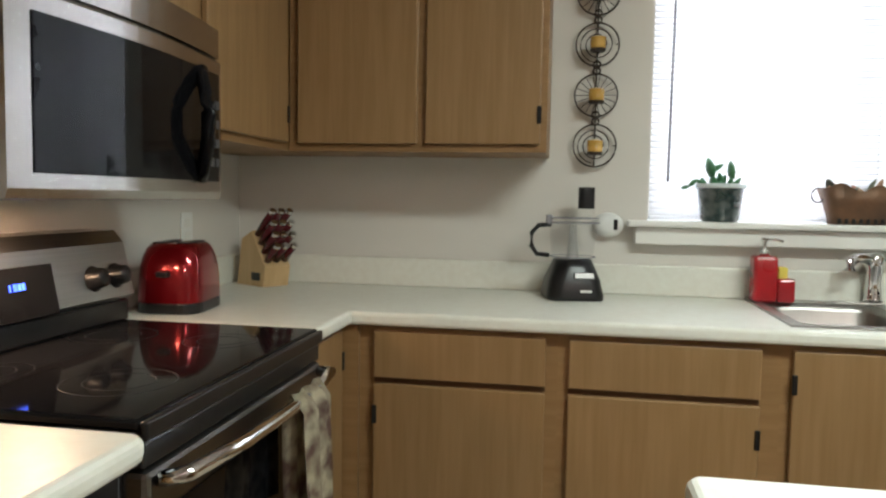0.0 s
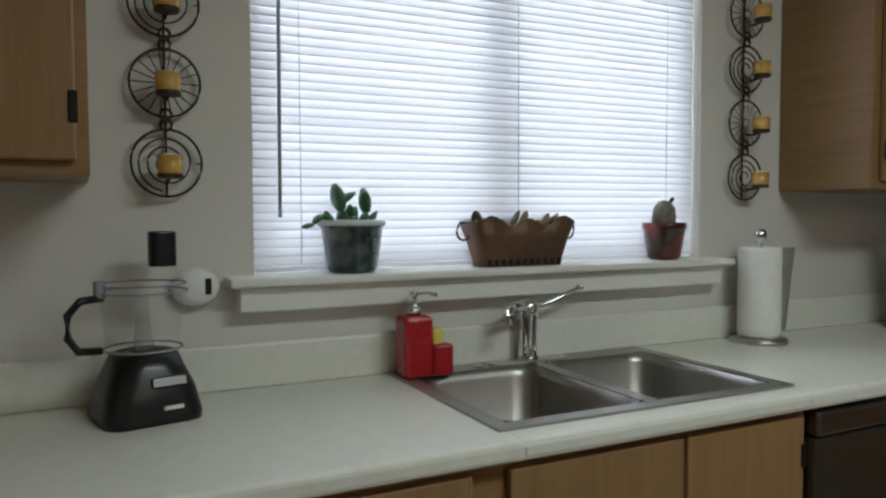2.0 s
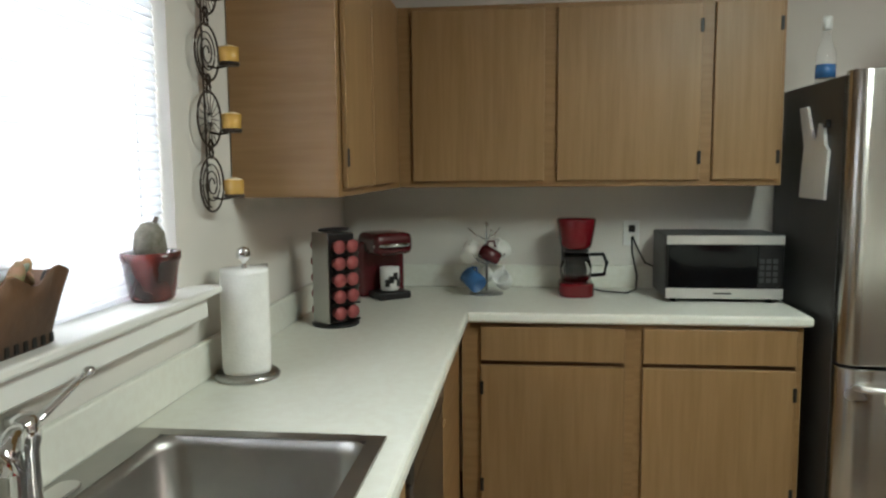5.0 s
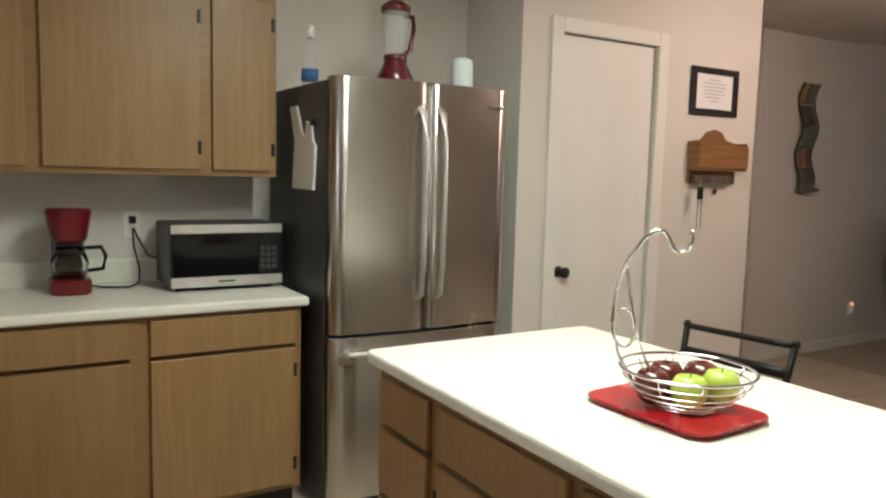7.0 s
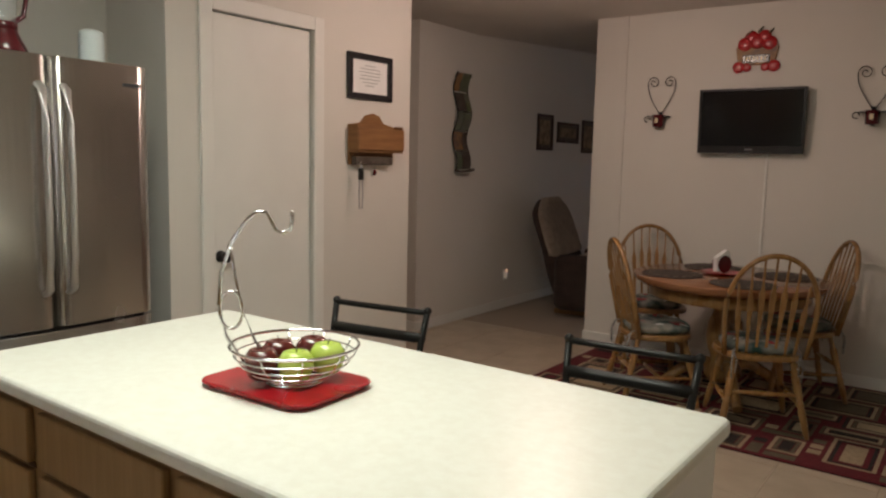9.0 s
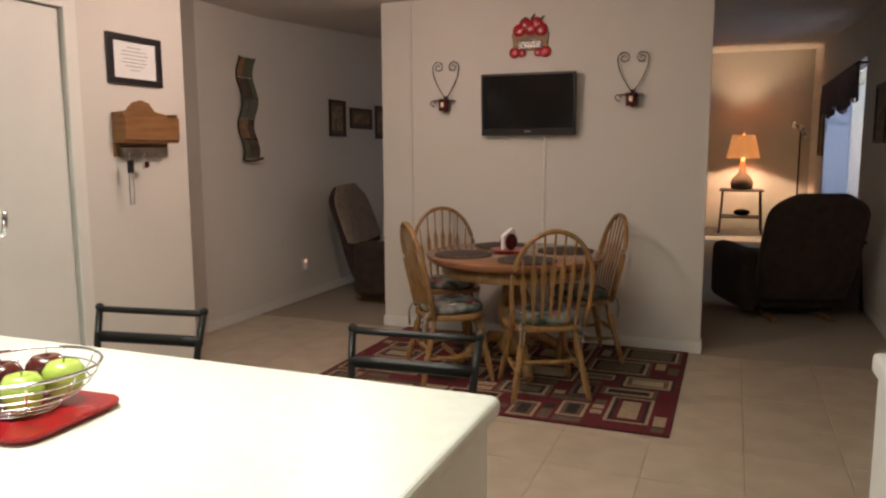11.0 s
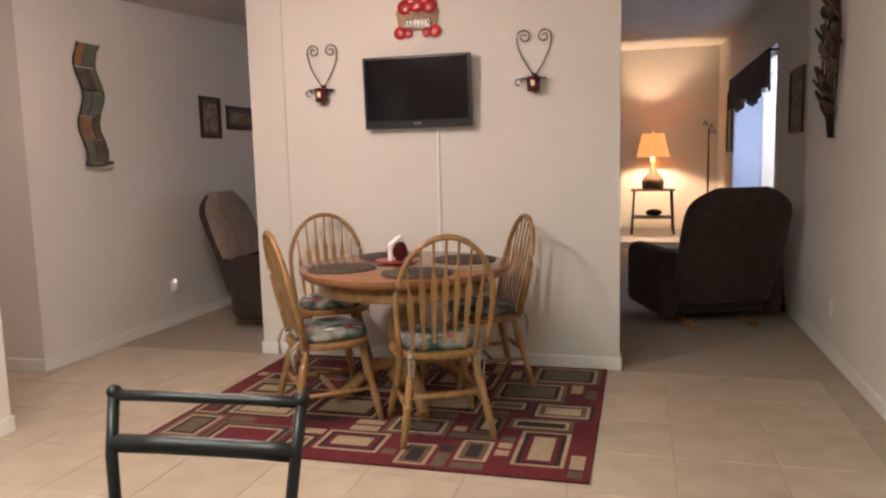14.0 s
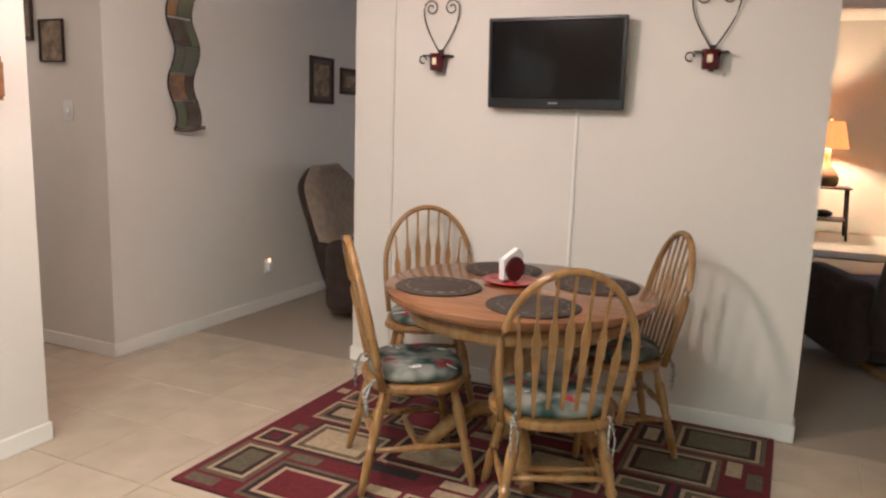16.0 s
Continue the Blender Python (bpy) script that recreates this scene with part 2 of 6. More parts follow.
def let_light_through(m, color, share):
    """Mixes a translucent share into a thin material."""
    nt = m.node_tree
    out, b = nt.nodes["Material Output"], nt.nodes["Principled BSDF"]
    tr = nt.nodes.new("ShaderNodeBsdfTranslucent")
    tr.inputs[0].default_value = (*color, 1)
    mx = nt.nodes.new("ShaderNodeMixShader")
    mx.inputs[0].default_value = share
    nt.links.new(b.outputs[0], mx.inputs[1])
    nt.links.new(tr.outputs[0], mx.inputs[2])
    nt.links.new(mx.outputs[0], out.inputs[0])


let_light_through(BLIND, (0.88, 0.88, 0.90), 0.45)
let_light_through(SHEER, (0.75, 0.8, 0.9), 0.6)
BACKDROP = material("bright_outdoors", (0.86, 0.92, 1.0), 0.9, emit=0.9, scale=0.4)


# ---- mesh helpers ----
def box(bm, x0, x1, y0, y1, z0, z1, bevel=0.0, seg=2, m=None):
    """Adds a box to bm, with rounded edges where bevel is given."""
    t = bmesh.new()
    bmesh.ops.create_cube(t, size=1)
    for v in t.verts:
        v.co = Vector(((x0 + x1) / 2 + v.co.x * (x1 - x0), (y0 + y1) / 2 + v.co.y * (y1 - y0), (z0 + z1) / 2 + v.co.z * (z1 - z0)))
    if bevel:
        bmesh.ops.bevel(t, geom=t.edges[:], offset=bevel, segments=seg, affect="EDGES", profile=0.5)
    return join(bm, t, m)


def join(bm, t, m=None):
    if m is not None:
        bmesh.ops.transform(t, matrix=m, verts=t.verts)
    vs = [bm.verts.new(v.co) for v in t.verts]
    t.verts.index_update()
    for f in t.faces:
        try:
            nf = bm.faces.new([vs[v.index] for v in f.verts])
            nf.smooth = f.smooth
        except ValueError:
            pass
    t.free()
    return bm


def lathe(bm, profile, n=24, m=None, smooth=True):
    """Turns rows of (radius, z) about the z axis."""
    t = bmesh.new()
    rings = []
    for r, z in profile:
        rings.append([t.verts.new((max(r, 0.0004) * math.cos(2 * PI * i / n), max(r, 0.0004) * math.sin(2 * PI * i / n), z)) for i in range(n)])
    for a, b in zip(rings, rings[1:]):
        for i in range(n):
            t.faces.new((a[i], a[(i + 1) % n], b[(i + 1) % n], b[i])).smooth = smooth
    t.faces.new(rings[0][::-1])
    t.faces.new(rings[-1])
    return join(bm, t, m)


def tube(bm, pts, r, n=8, closed=False, flat=1.0, taper=None):
    """A round bar along points; flat squeezes it across, taper gives a radius factor by fraction."""
    pts = [Vector(p) for p in pts]
    k = len(pts)
    up = Vector((0, 0, 1))
    rings = []
    t = bmesh.new()
    for i, p in enumerate(pts):
        a = pts[(i - 1) % k] if closed or i else p
        b = pts[(i + 1) % k] if closed or i < k - 1 else p
        d = (b - a).normalized()
        ref = up if abs(d.dot(up)) < 0.95 else Vector((1, 0, 0))
        s = d.cross(ref).normalized()
        u = s.cross(d)
        rr = r * (taper(i / (k - 1)) if taper else 1)
        rings.append([t.verts.new(p + s * rr * math.cos(2 * PI * j / n) + u * rr * flat * math.sin(2 * PI * j / n)) for j in range(n)])
    for i in range(k if closed else k - 1):
        A, B = rings[i], rings[(i + 1) % k]
        for j in range(n):
            t.faces.new((A[j], A[(j + 1) % n], B[(j + 1) % n], B[j])).smooth = True
    if not closed:
        t.faces.new(rings[0][::-1])
        t.faces.new(rings[-1])
    return join(bm, t)


def ball(bm, c, r, sx=1, sy=1, sz=1, seg=14):
    t = bmesh.new()
    bmesh.ops.create_uvsphere(t, u_segments=seg, v_segments=seg // 2 + 1, radius=r)
    for f in t.faces:
        f.smooth = True
    return join(bm, t, Matrix.Translation(c) @ Matrix.Diagonal((sx, sy, sz, 1)))


def slab(bm, outline, z0, z1, bevel=0.0, m=None):
    """A plate with the outline in x and y."""
    t = bmesh.new()
    f = t.faces.new([t.verts.new((x, y, z0)) for x, y in outline])
    r = bmesh.ops.extrude_face_region(t, geom=[f])
    for v in [g for g in r["geom"] if isinstance(g, bmesh.types.BMVert)]:
        v.co.z = z1
    bmesh.ops.recalc_face_normals(t, faces=t.faces)
    if bevel:
        es = [e for e in t.edges if abs(e.verts[0].co.z - e.verts[1].co.z) < 1e-6]
        bmesh.ops.bevel(t, geom=es, offset=bevel, segments=3, affect="EDGES", profile=0.5)
    return join(bm, t, m)


def rounded(w, d, r, n=5, cx=0, cy=0):
    out = []
    for sx, sy, a in ((1, 1, 0), (-1, 1, 90), (-1, -1, 180), (1, -1, 270)):
        for i in range(n + 1):
            t = radians(a + 90 * i / n)
            out.append((cx + sx * (w / 2 - r) + r * math.cos(t), cy + sy * (d / 2 - r) + r * math.sin(t)))
    return out


def mesh_of(name, bm, mat):
    me = bpy.data.meshes.new(name)
    bmesh.ops.recalc_face_normals(bm, faces=bm.faces)
    bm.to_mesh(me)
    bm.free()
    me.materials.append(mat)
    return me


def part(name, bm, mat, parent=None, label=""):
    ob = new(name, mesh_of(name, bm, mat))
    ob.parent = parent
    if label:
        ob["label"] = label
    return ob


def thing(name, label, category, x, y, z, rz=0.0, group=""):
    e = new(name)
    e.empty_display_size = 0.1
    e.matrix_world = pose(x, y, z, 0, 0, rz)
    return tagged(e, label, category, group)


def single(name, bm, mat, label, category, x=0, y=0, z=0, rz=0.0, group="", kind=""):
    ob = new(name, mesh_of(name, bm, mat))
    ob.matrix_world = pose(x, y, z, 0, 0, rz)
    return tagged(ob, label, category, group, kind)


def B(*a, **k):
    return box(bmesh.new(), *a, **k)


# ---- structure ----
CZ = 2.56


def wall(name, *boxes):
    bm = bmesh.new()
    for b in boxes:
        box(bm, *b)
    return single(name, bm, WALL, "painted off-white plaster wall", "wall", kind="structure")


WX0, WX1, WZ0, WZ1 = -3.10, -1.70, 1.175, 2.2
wall("wall_north", (-4.8, WX0, 0, 0.16, 0, CZ), (WX1, 0.3, 0, 0.16, 0, CZ), (WX0, WX1, 0, 0.16, 0, WZ0 - 0.02), (WX0, WX1, 0, 0.16, WZ1, CZ))
wall("wall_west_kitchen", (-4.93, -4.62, -5.2, 0, 0, CZ))
LWY0, LWY1, LWZ0, LWZ1 = -12.0, -9.3, 0.75, 2.3
wall("wall_west_living", (-4.95, -4.79, LWY1, -5.2, 0, 3.1), (-4.95, -4.79, -14.6, LWY0, 0, 3.1), (-4.95, -4.79, LWY0, LWY1, 0, LWZ0), (-4.95, -4.79, LWY0, LWY1, LWZ1, 3.1))
wall("wall_south_living", (-4.95, 0.4, -14.75, -14.6, 0, 3.1))
wall("wall_east_kitchen", (0, 0.15, -3.14, 0, 0, CZ))
PX = -0.50
wall("wall_pantry", (PX, 0, -3.14, -3.04, 0, CZ), (PX, PX + 0.1, -3.28, -3.14, 0, CZ), (PX, PX + 0.1, -3.97, -3.28, 2.145, CZ), (PX, PX + 0.1, -4.73, -3.97, 0, CZ), (PX, 3.2, -4.83, -4.73, 0, CZ))
wall("wall_hall", (0.3, 3.2, -5.9, -5.78, 0, CZ), (3.2, 3.32, -5.9, -4.73, 0, CZ))
wall("wall_east_living", (0.18, 0.30, -14.6, -5.78, 0, 3.1))
wall("wall_dining_partition", (-3.485, -1.04, -6.60, -6.48, 0, CZ))
bm = bmesh.new()
for prof in (((0.16, CZ), (-6.6, CZ), (-6.6, CZ + 0.1), (0.16, CZ + 0.1)), ((-6.6, CZ), (-14.75, 3.02), (-14.75, 3.12), (-6.6, CZ + 0.1))):
    ends = [[bm.verts.new((x, y, z)) for y, z in prof] for x in (-4.95, 3.32)]
    for i in range(4):
        bm.faces.new((ends[0][i], ends[0][(i + 1) % 4], ends[1][(i + 1) % 4], ends[1][i]))
    bm.faces.new(ends[0]), bm.faces.new(ends[1][::-1])
single("ceiling", bm, CEIL, "textured painted ceiling", "ceiling", kind="structure")


def baseboard(name, *boxes):
    bm = bmesh.new()
    for b in boxes:
        box(bm, *b, 0, 0.085, bevel=0.004, seg=1)
    return single(name, bm, TRIM, "white painted wooden baseboard", "baseboard", kind="structure")


baseboard("baseboard_dining", (-3.497, -1.028, -6.48, -6.467), (-3.497, -3.485, -6.60, -6.48), (-1.04, -1.028, -6.60, -6.48))
baseboard("baseboard_hall", (0.167, 0.18, -14.6, -5.78), (0.167, 3.2, -5.78, -5.767))
baseboard("baseboard_west", (-4.79, -4.777, -14.6, -5.2), (-4.62, -4.607, -5.2, -3.2))
baseboard("baseboard_pantry", (PX - 0.013, PX, -4.843, -4.045), (PX, 3.2, -4.843, -4.83), (PX - 0.013, PX, -3.21, -3.04))
baseboard("baseboard_south", (-4.79, 0.18, -14.6, -12.687))
single("wall_seam_trim", B(-1.30, -1.275, -6.482, -6.464, 0.085, CZ, bevel=0.003, seg=1), WALL, "thin painted vertical wall batten", "trim", kind="structure")

# pantry door
door = thing("door_1", "flat off-white painted pantry door with dark knob", "door", PX + 0.02, -3.28, 0, -90)
part("door_leaf", B(0.005, 0.685, 0.0, 0.035, 0.012, 2.135, bevel=0.003, seg=1), TRIM, door)
bm = lathe(bmesh.new(), [(0.03, 0), (0.03, 0.006), (0.012, 0.012), (0.012, 0.03), (0.028, 0.045), (0.03, 0.06), (0.02, 0.072), (0.001, 0.075)], 20, pose(0.06, 0.0, 0.925, 90, 0, 0))
part("door_knob", bm, IRON, door, "dark bronze door knob")
door["kind"] = "structure"
bm = bmesh.new()
for b in ((-3.29 + 0.075, -3.29, 0, 2.215), (-4.04, -3.965, 0, 2.215), (-3.965, -3.29, 2.14, 2.215)):
    box(bm, PX - 0.016, PX, min(b[0], b[1]), max(b[0], b[1]), b[2], b[3], bevel=0.004, seg=1)
single("door_trim", bm, TRIM, "white painted door casing", "trim", kind="structure")

# kitchen window with blinds
win = thing("window_1", "white framed kitchen window behind closed blinds", "window", 0, 0, 0)
win["kind"] = "structure"
bm = bmesh.new()
for b in ((WX0, WX0 + 0.045, WZ0, WZ1), (WX1 - 0.045, WX1, WZ0, WZ1), (WX0 + 0.045, WX1 - 0.045, WZ0, WZ0 + 0.045), (WX0 + 0.045, WX1 - 0.045, WZ1 - 0.045, WZ1), (-2.44, -2.37, WZ0 + 0.045, WZ1 - 0.045)):
    box(bm, b[0], b[1], 0.085, 0.135, b[2], b[3], bevel=0.004, seg=1)
part("window_frame", bm, TRIM, win)
for a, b in ((WX0 + 0.045, -2.44), (-2.37, WX1 - 0.045)):
    g = part("pane", B(a, b, 0.108, 0.113, WZ0 + 0.045, WZ1 - 0.045), PANE, win)
    g.visible_shadow = False
bm = B(-3.17, -1.63, -0.085, 0.084, WZ0 - 0.022, WZ0 - 0.001, bevel=0.006)
part("window_sill", bm, TRIM, win)
part("window_apron", B(-3.145, -1.655, -0.055, -0.001, WZ0 - 0.082, WZ0 - 0.023, bevel=0.004, seg=1), TRIM, win)
single("backdrop", B(-6, 1, 2.6, 2.62, -1, 4.5), BACKDROP, "bright daylight outside the kitchen window", "backdrop", kind="structure")

blind = thing("window_blind", "closed white horizontal slat mini blind in window", "blind", 0, 0.035, 0)
slat_bm = bmesh.new()
ends = []
for x in (WX0 + 0.006, WX1 - 0.006):
    arc = [(-0.013 + 0.026 * k / 6, 0.0026 * (1 - (k / 3 - 1) ** 2)) for k in range(7)]
    ends.append([slat_bm.verts.new((x, y, z)) for y, z in arc] + [slat_bm.verts.new((x, y, z - 0.0009)) for y, z in arc[::-1]])
for i in range(14):
    slat_bm.faces.new((ends[0][i], ends[0][(i + 1) % 14], ends[1][(i + 1) % 14], ends[1][i])).smooth = i not in (6, 13)
slat_me = mesh_of("slat", slat_bm, BLIND)
ns = 46
for i in range(ns):
    o = new("slat", slat_me)
    o.parent = blind
    o.matrix_local = pose(0, 0, WZ0 + 0.03 + i * (WZ1 - WZ0 - 0.07) / (ns - 1), 67 + random.uniform(-2, 2), 0, random.uniform(-0.05, 0.05))
part("head_rail", B(WX0 + 0.004, WX1 - 0.004, -0.02, 0.02, WZ1 - 0.035, WZ1 - 0.002, bevel=0.003, seg=1), BLIND, blind)
part("bottom_rail", B(WX0 + 0.006, WX1 - 0.006, -0.012, 0.012, WZ0 + 0.003, WZ0 + 0.016, bevel=0.003, seg=1), BLIND, blind)
for x in (-2.98, -2.36, -1.82):
    part("lift_cord", tube(bmesh.new(), [(x, -0.014, WZ0 + 0.02), (x, -0.014, WZ1 - 0.03)], 0.0012, 5), WHITE, blind)
part("tilt_wand", tube(bmesh.new(), [(-3.035, -0.026, 1.31), (-3.03, -0.026, WZ1 - 0.05)], 0.0045, 6), WAND, blind)

# living room window
lw = thing("window_2", "living room window with pale daylight sheer curtain", "window", 0, 0, 0)
lw["kind"] = "structure"
bm = bmesh.new()
for b in ((LWY0, LWY0 + 0.05, LWZ0, LWZ1), (LWY1 - 0.05, LWY1, LWZ0, LWZ1), (LWY0 + 0.05, LWY1 - 0.05, LWZ0, LWZ0 + 0.05), (LWY0 + 0.05, LWY1 - 0.05, LWZ1 - 0.05, LWZ1)):
    box(bm, -4.90, -4.86, b[0], b[1], b[2], b[3])
part("window_frame", bm, TRIM, lw)
g = part("pane", B(-4.885, -4.88, LWY0 + 0.05, LWY1 - 0.05, LWZ0 + 0.05, LWZ1 - 0.05), PANE, lw)
g.visible_shadow = False
single("backdrop_west", B(-7.4, -7.38, -15, -6, -1, 4.5), BACKDROP, "bright daylight outside the living room window", "backdrop", kind="structure")


def pleats(y0, y1, z0, z1, x, amp, n, ragged=0.0):
    bm = bmesh.new()
    cols = []
    for i in range(n * 6 + 1):
        f = i / (n * 6)
        dx = amp * math.sin(2 * PI * n * f)
        lo = z0 + ragged * (0.5 + 0.5 * math.sin(2 * PI * f * 2.5)) + ragged * 0.3 * math.sin(f * 47)
        cols.append([bm.verts.new((x + dx, y0 + (y1 - y0) * f, lo)), bm.verts.new((x + dx * 0.6, y0 + (y1 - y0) * f, z1)),
                     bm.verts.new((x + dx + 0.006, y0 + (y1 - y0) * f, lo)), bm.verts.new((x + dx * 0.6 + 0.006, y0 + (y1 - y0) * f, z1))])
    for a, b in zip(cols, cols[1:]):
        bm.faces.new((a[0], b[0], b[1], a[1])).smooth = True
        bm.faces.new((a[2], a[3], b[3], b[2])).smooth = True
        bm.faces.new((a[0], a[2], b[2], b[0]))
        bm.faces.new((a[1], b[1], b[3], a[3]))
    return bm


single("sheer_curtain", pleats(LWY0 - 0.1, LWY1 - 0.5, 0.35, 2.16, -4.75, 0.02, 14), SHEER, "pale sheer curtain hanging at the window", "curtain")
val = thing("window_valance", "plum ruffled valance on a dark curtain rod", "curtain", 0, 0, 0)
part("fabric", pleats(LWY0 - 0.15, LWY1 + 0.15, 1.80, 2.24, -4.70, 0.03, 12, 0.1), VALANCE, val)
part("rod", tube(bmesh.new(), [(-4.70, LWY0 - 0.2, 2.23), (-4.70, LWY1 + 0.2, 2.23)], 0.012), IRON, val)
for y in (LWY0 - 0.12, LWY1 + 0.12):
    part("bracket", B(-4.79, -4.69, y - 0.01, y + 0.01, 2.22, 2.24), IRON, val)


# ---- kitchen cabinets ----
def front(parent, name, x0, x1, z0, z1, y, hinge=0, mat=OAK):
    """A slab door or drawer front with a dark finger gap below; hinge -1 or 1 puts two black hinges on that side."""
    d = part(name, B(x0, x1, y - 0.019, y - 0.001, z0, z1, bevel=0.004, seg=2), mat, parent)
    if hinge:
        hx = x0 + 0.004 if hinge < 0 else x1 - 0.004
        for z in (z0 + 0.09, z1 - 0.09):
            if z1 - z0 > 0.35:
                part("hinge", B(hx - 0.007, hx + 0.007, y - 0.024, y - 0.0185, z - 0.027, z + 0.027, bevel=0.002, seg=1), IRON, d)
    return d


def base_cabinet(x, y, rz, w, depth, doors, drawers, label, zt=0.868):
    """doors and drawers: rows of (x0, x1, hinge) along the face."""
    c = thing("base_cabinet", label, "cabinet", x, y, 0, rz, "kitchen base cabinets")
    part("body", B(0, w, -depth + 0.001, -0.003, 0.10, zt), OAKH, c)
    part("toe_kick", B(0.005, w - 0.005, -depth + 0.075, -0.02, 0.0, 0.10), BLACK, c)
    ztop = 0.70 if drawers else 0.855
    if zt < 0.8:
        part("front_rail", B(0, w, -depth + 0.001, -depth + 0.019, zt, 0.868), OAKH, c)
    for a, b, h in doors:
        front(c, "door", a, b, 0.125, ztop, -depth, h)
    for a, b in drawers:
        front(c, "drawer", a, b, 0.718, 0.855, -depth, 0)
    for a, b in drawers:
        part("shadow_gap", B(a, b, -depth - 0.002, -depth + 0.0005, 0.702, 0.716), DARKGAP, c)
    return c


def upper_cabinet(x, y, rz, w, depth, z0, z1, doors, label):
    c = thing("wall_cabinet", label, "cabinet", x, y, z0, rz, "kitchen wall cabinets")
    part("body", B(0, w, -depth + 0.001, -0.003, 0, z1 - z0, bevel=0.002, seg=1), OAKH, c)
    for a, b, h in doors:
        front(c, "door", a, b, 0.025, z1 - z0 - 0.02, -depth, h)
    return c


OL = "oak veneer base cabinet with slab doors under white counter"
BD = 0.60
c0 = base_cabinet(-3.96, 0, 0, 0.572, BD, [(0.045, 0.538, -1)], [(0.045, 0.538)], OL)
part("corner_filler", B(-0.075, -0.001, -0.615, -0.58, 0.10, 0.868), OAKH, c0)
base_cabinet(-3.388, 0, 0, 0.588, BD, [(0.030, 0.535, 1)], [(0.030, 0.535)], OL)
base_cabinet(-2.80, 0, 0, 0.825, BD, [(0.025, 0.443, -1), (0.453, 0.805, 1)], [], "oak veneer sink cabinet with two slab doors", 0.70)
base_cabinet(-1.40, 0, 0, 0.79, BD, [(0.03, 0.15, 0)], [(0.03, 0.15)], "narrow oak corner base cabinet beside dishwasher")
base_cabinet(0, -0.61, -90, 0.665, BD, [(0.075, 0.627, -1)], [(0.075, 0.627)], OL)
base_cabinet(0, -1.275, -90, 0.615, BD, [(0.03, 0.590, 1)], [(0.03, 0.590)], OL)
base_cabinet(-4.62, -0.945, 90, 0.33, BD, [(0.03, 0.31, 1)], [], "narrow oak base cabinet beside the range")
base_cabinet(-4.62, -2.42, 90, 0.66, BD, [(0.03, 0.63, 1)], [(0.03, 0.63)], OL)

UL = "oak veneer wall cabinet with flat slab doors"
UZ0, UZ1 = 1.386, 2.13
upper_cabinet(-4.29, 0, 0, 0.845, 0.325, UZ0, UZ1, [(0.035, 0.435, 0), (0.462, 0.825, 1)], UL)
upper_cabinet(-4.62, -0.935, 90, 0.930, 0.325, UZ0, UZ1, [(0.03, 0.57, 1)], "oak corner wall cabinet beside the microwave")
upper_cabinet(-4.62, -1.70, 90, 0.764, 0.325, 1.635, UZ1, [(0.02, 0.37, 0), (0.39, 0.745, 0)], "short oak wall cabinet above the microwave")
upper_cabinet(-4.62, -2.5, 90, 0.797, 0.325, UZ0, UZ1, [(0.02, 0.39, -1), (0.41, 0.775, 1)], UL)
upper_cabinet(-1.345, 0, 0, 1.015, 0.325, UZ0, UZ1, [(0.035, 0.40, -1), (0.42, 0.85, 0)], "oak veneer wall cabinet beside the window")
upper_cabinet(0, 0, -90, 1.875, 0.325, UZ0, UZ1, [(0.385, 0.932, 0), (0.985, 1.553, 1), (1.602, 1.857, 1)], "long oak veneer wall cabinet with three slab doors")
single("ceiling_sensor", B(-0.98, -0.86, -0.36, -0.30, 2.14, 2.19, bevel=0.008), WHITE, "small white plastic box on the cabinet top", "sensor")

# dishwasher
dw = thing("dishwasher", "stainless steel dishwasher under the counter", "dishwasher", -1.97, 0, 0)
part("body", B(0.004, 0.566, -0.585, -0.01, 0.1, 0.862), DARKSTEEL, dw)
part("door", B(0.006, 0.564, -0.628, -0.586, 0.12, 0.80, bevel=0.008), DWSTEEL, dw)
part("control_panel", B(0.006, 0.564, -0.632, -0.586, 0.803, 0.862, bevel=0.008), DWSTEEL, dw)
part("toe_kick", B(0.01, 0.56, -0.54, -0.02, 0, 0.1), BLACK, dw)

# ---- counters ----
CT0, CT1 = 0.872, 0.912


def counter(name, outline, label):
    return single(name, slab(bmesh.new(), outline, CT0, CT1, bevel=0.014), LAMINATE, label, "countertop")


SX0, SX1, SY0, SY1 = -2.775, -1.98, -0.578, -0.028
ct = thing("countertop", "cream laminate countertop around the sink with backsplash", "countertop", 0, 0, 0)
bm = bmesh.new()
slab(bm, [(-4.615, -0.003), (SX0 + 0.02, -0.003), (SX0 + 0.02, -0.64), (-3.975, -0.64), (-3.975, -0.94), (-4.615, -0.94)], CT0, CT1, bevel=0.012)
part("worktop_section", bm, LAMINATE, ct)
bm = bmesh.new()
slab(bm, [(SX1 - 0.02, -0.003), (-0.003, -0.003), (-0.003, -1.91), (-0.64, -1.91), (-0.64, -0.64), (SX1 - 0.02, -0.64)], CT0, CT1, bevel=0.012)
part("worktop_section", bm, LAMINATE, ct)
bm = bmesh.new()
box(bm, SX0 + 0.006, SX1 - 0.006, -0.640, SY0 + 0.02, CT0, CT1, bevel=0.012)
part("worktop_section", bm, LAMINATE, ct)
part("worktop_section", B(SX0 + 0.006, SX1 - 0.006, SY1 - 0.02, -0.003, CT0, CT1 - 0.001), LAMINATE, ct)
bm = bmesh.new()
box(bm, -4.61, -0.02, -0.022, -0.003, CT1, CT1 + 0.105, bevel=0.006)
box(bm, -0.022, -0.003, -1.905, -0.02, CT1, CT1 + 0.105, bevel=0.006)
box(bm, -4.613, -4.594, -0.935, -0.02, CT1, CT1 + 0.105, bevel=0.006)
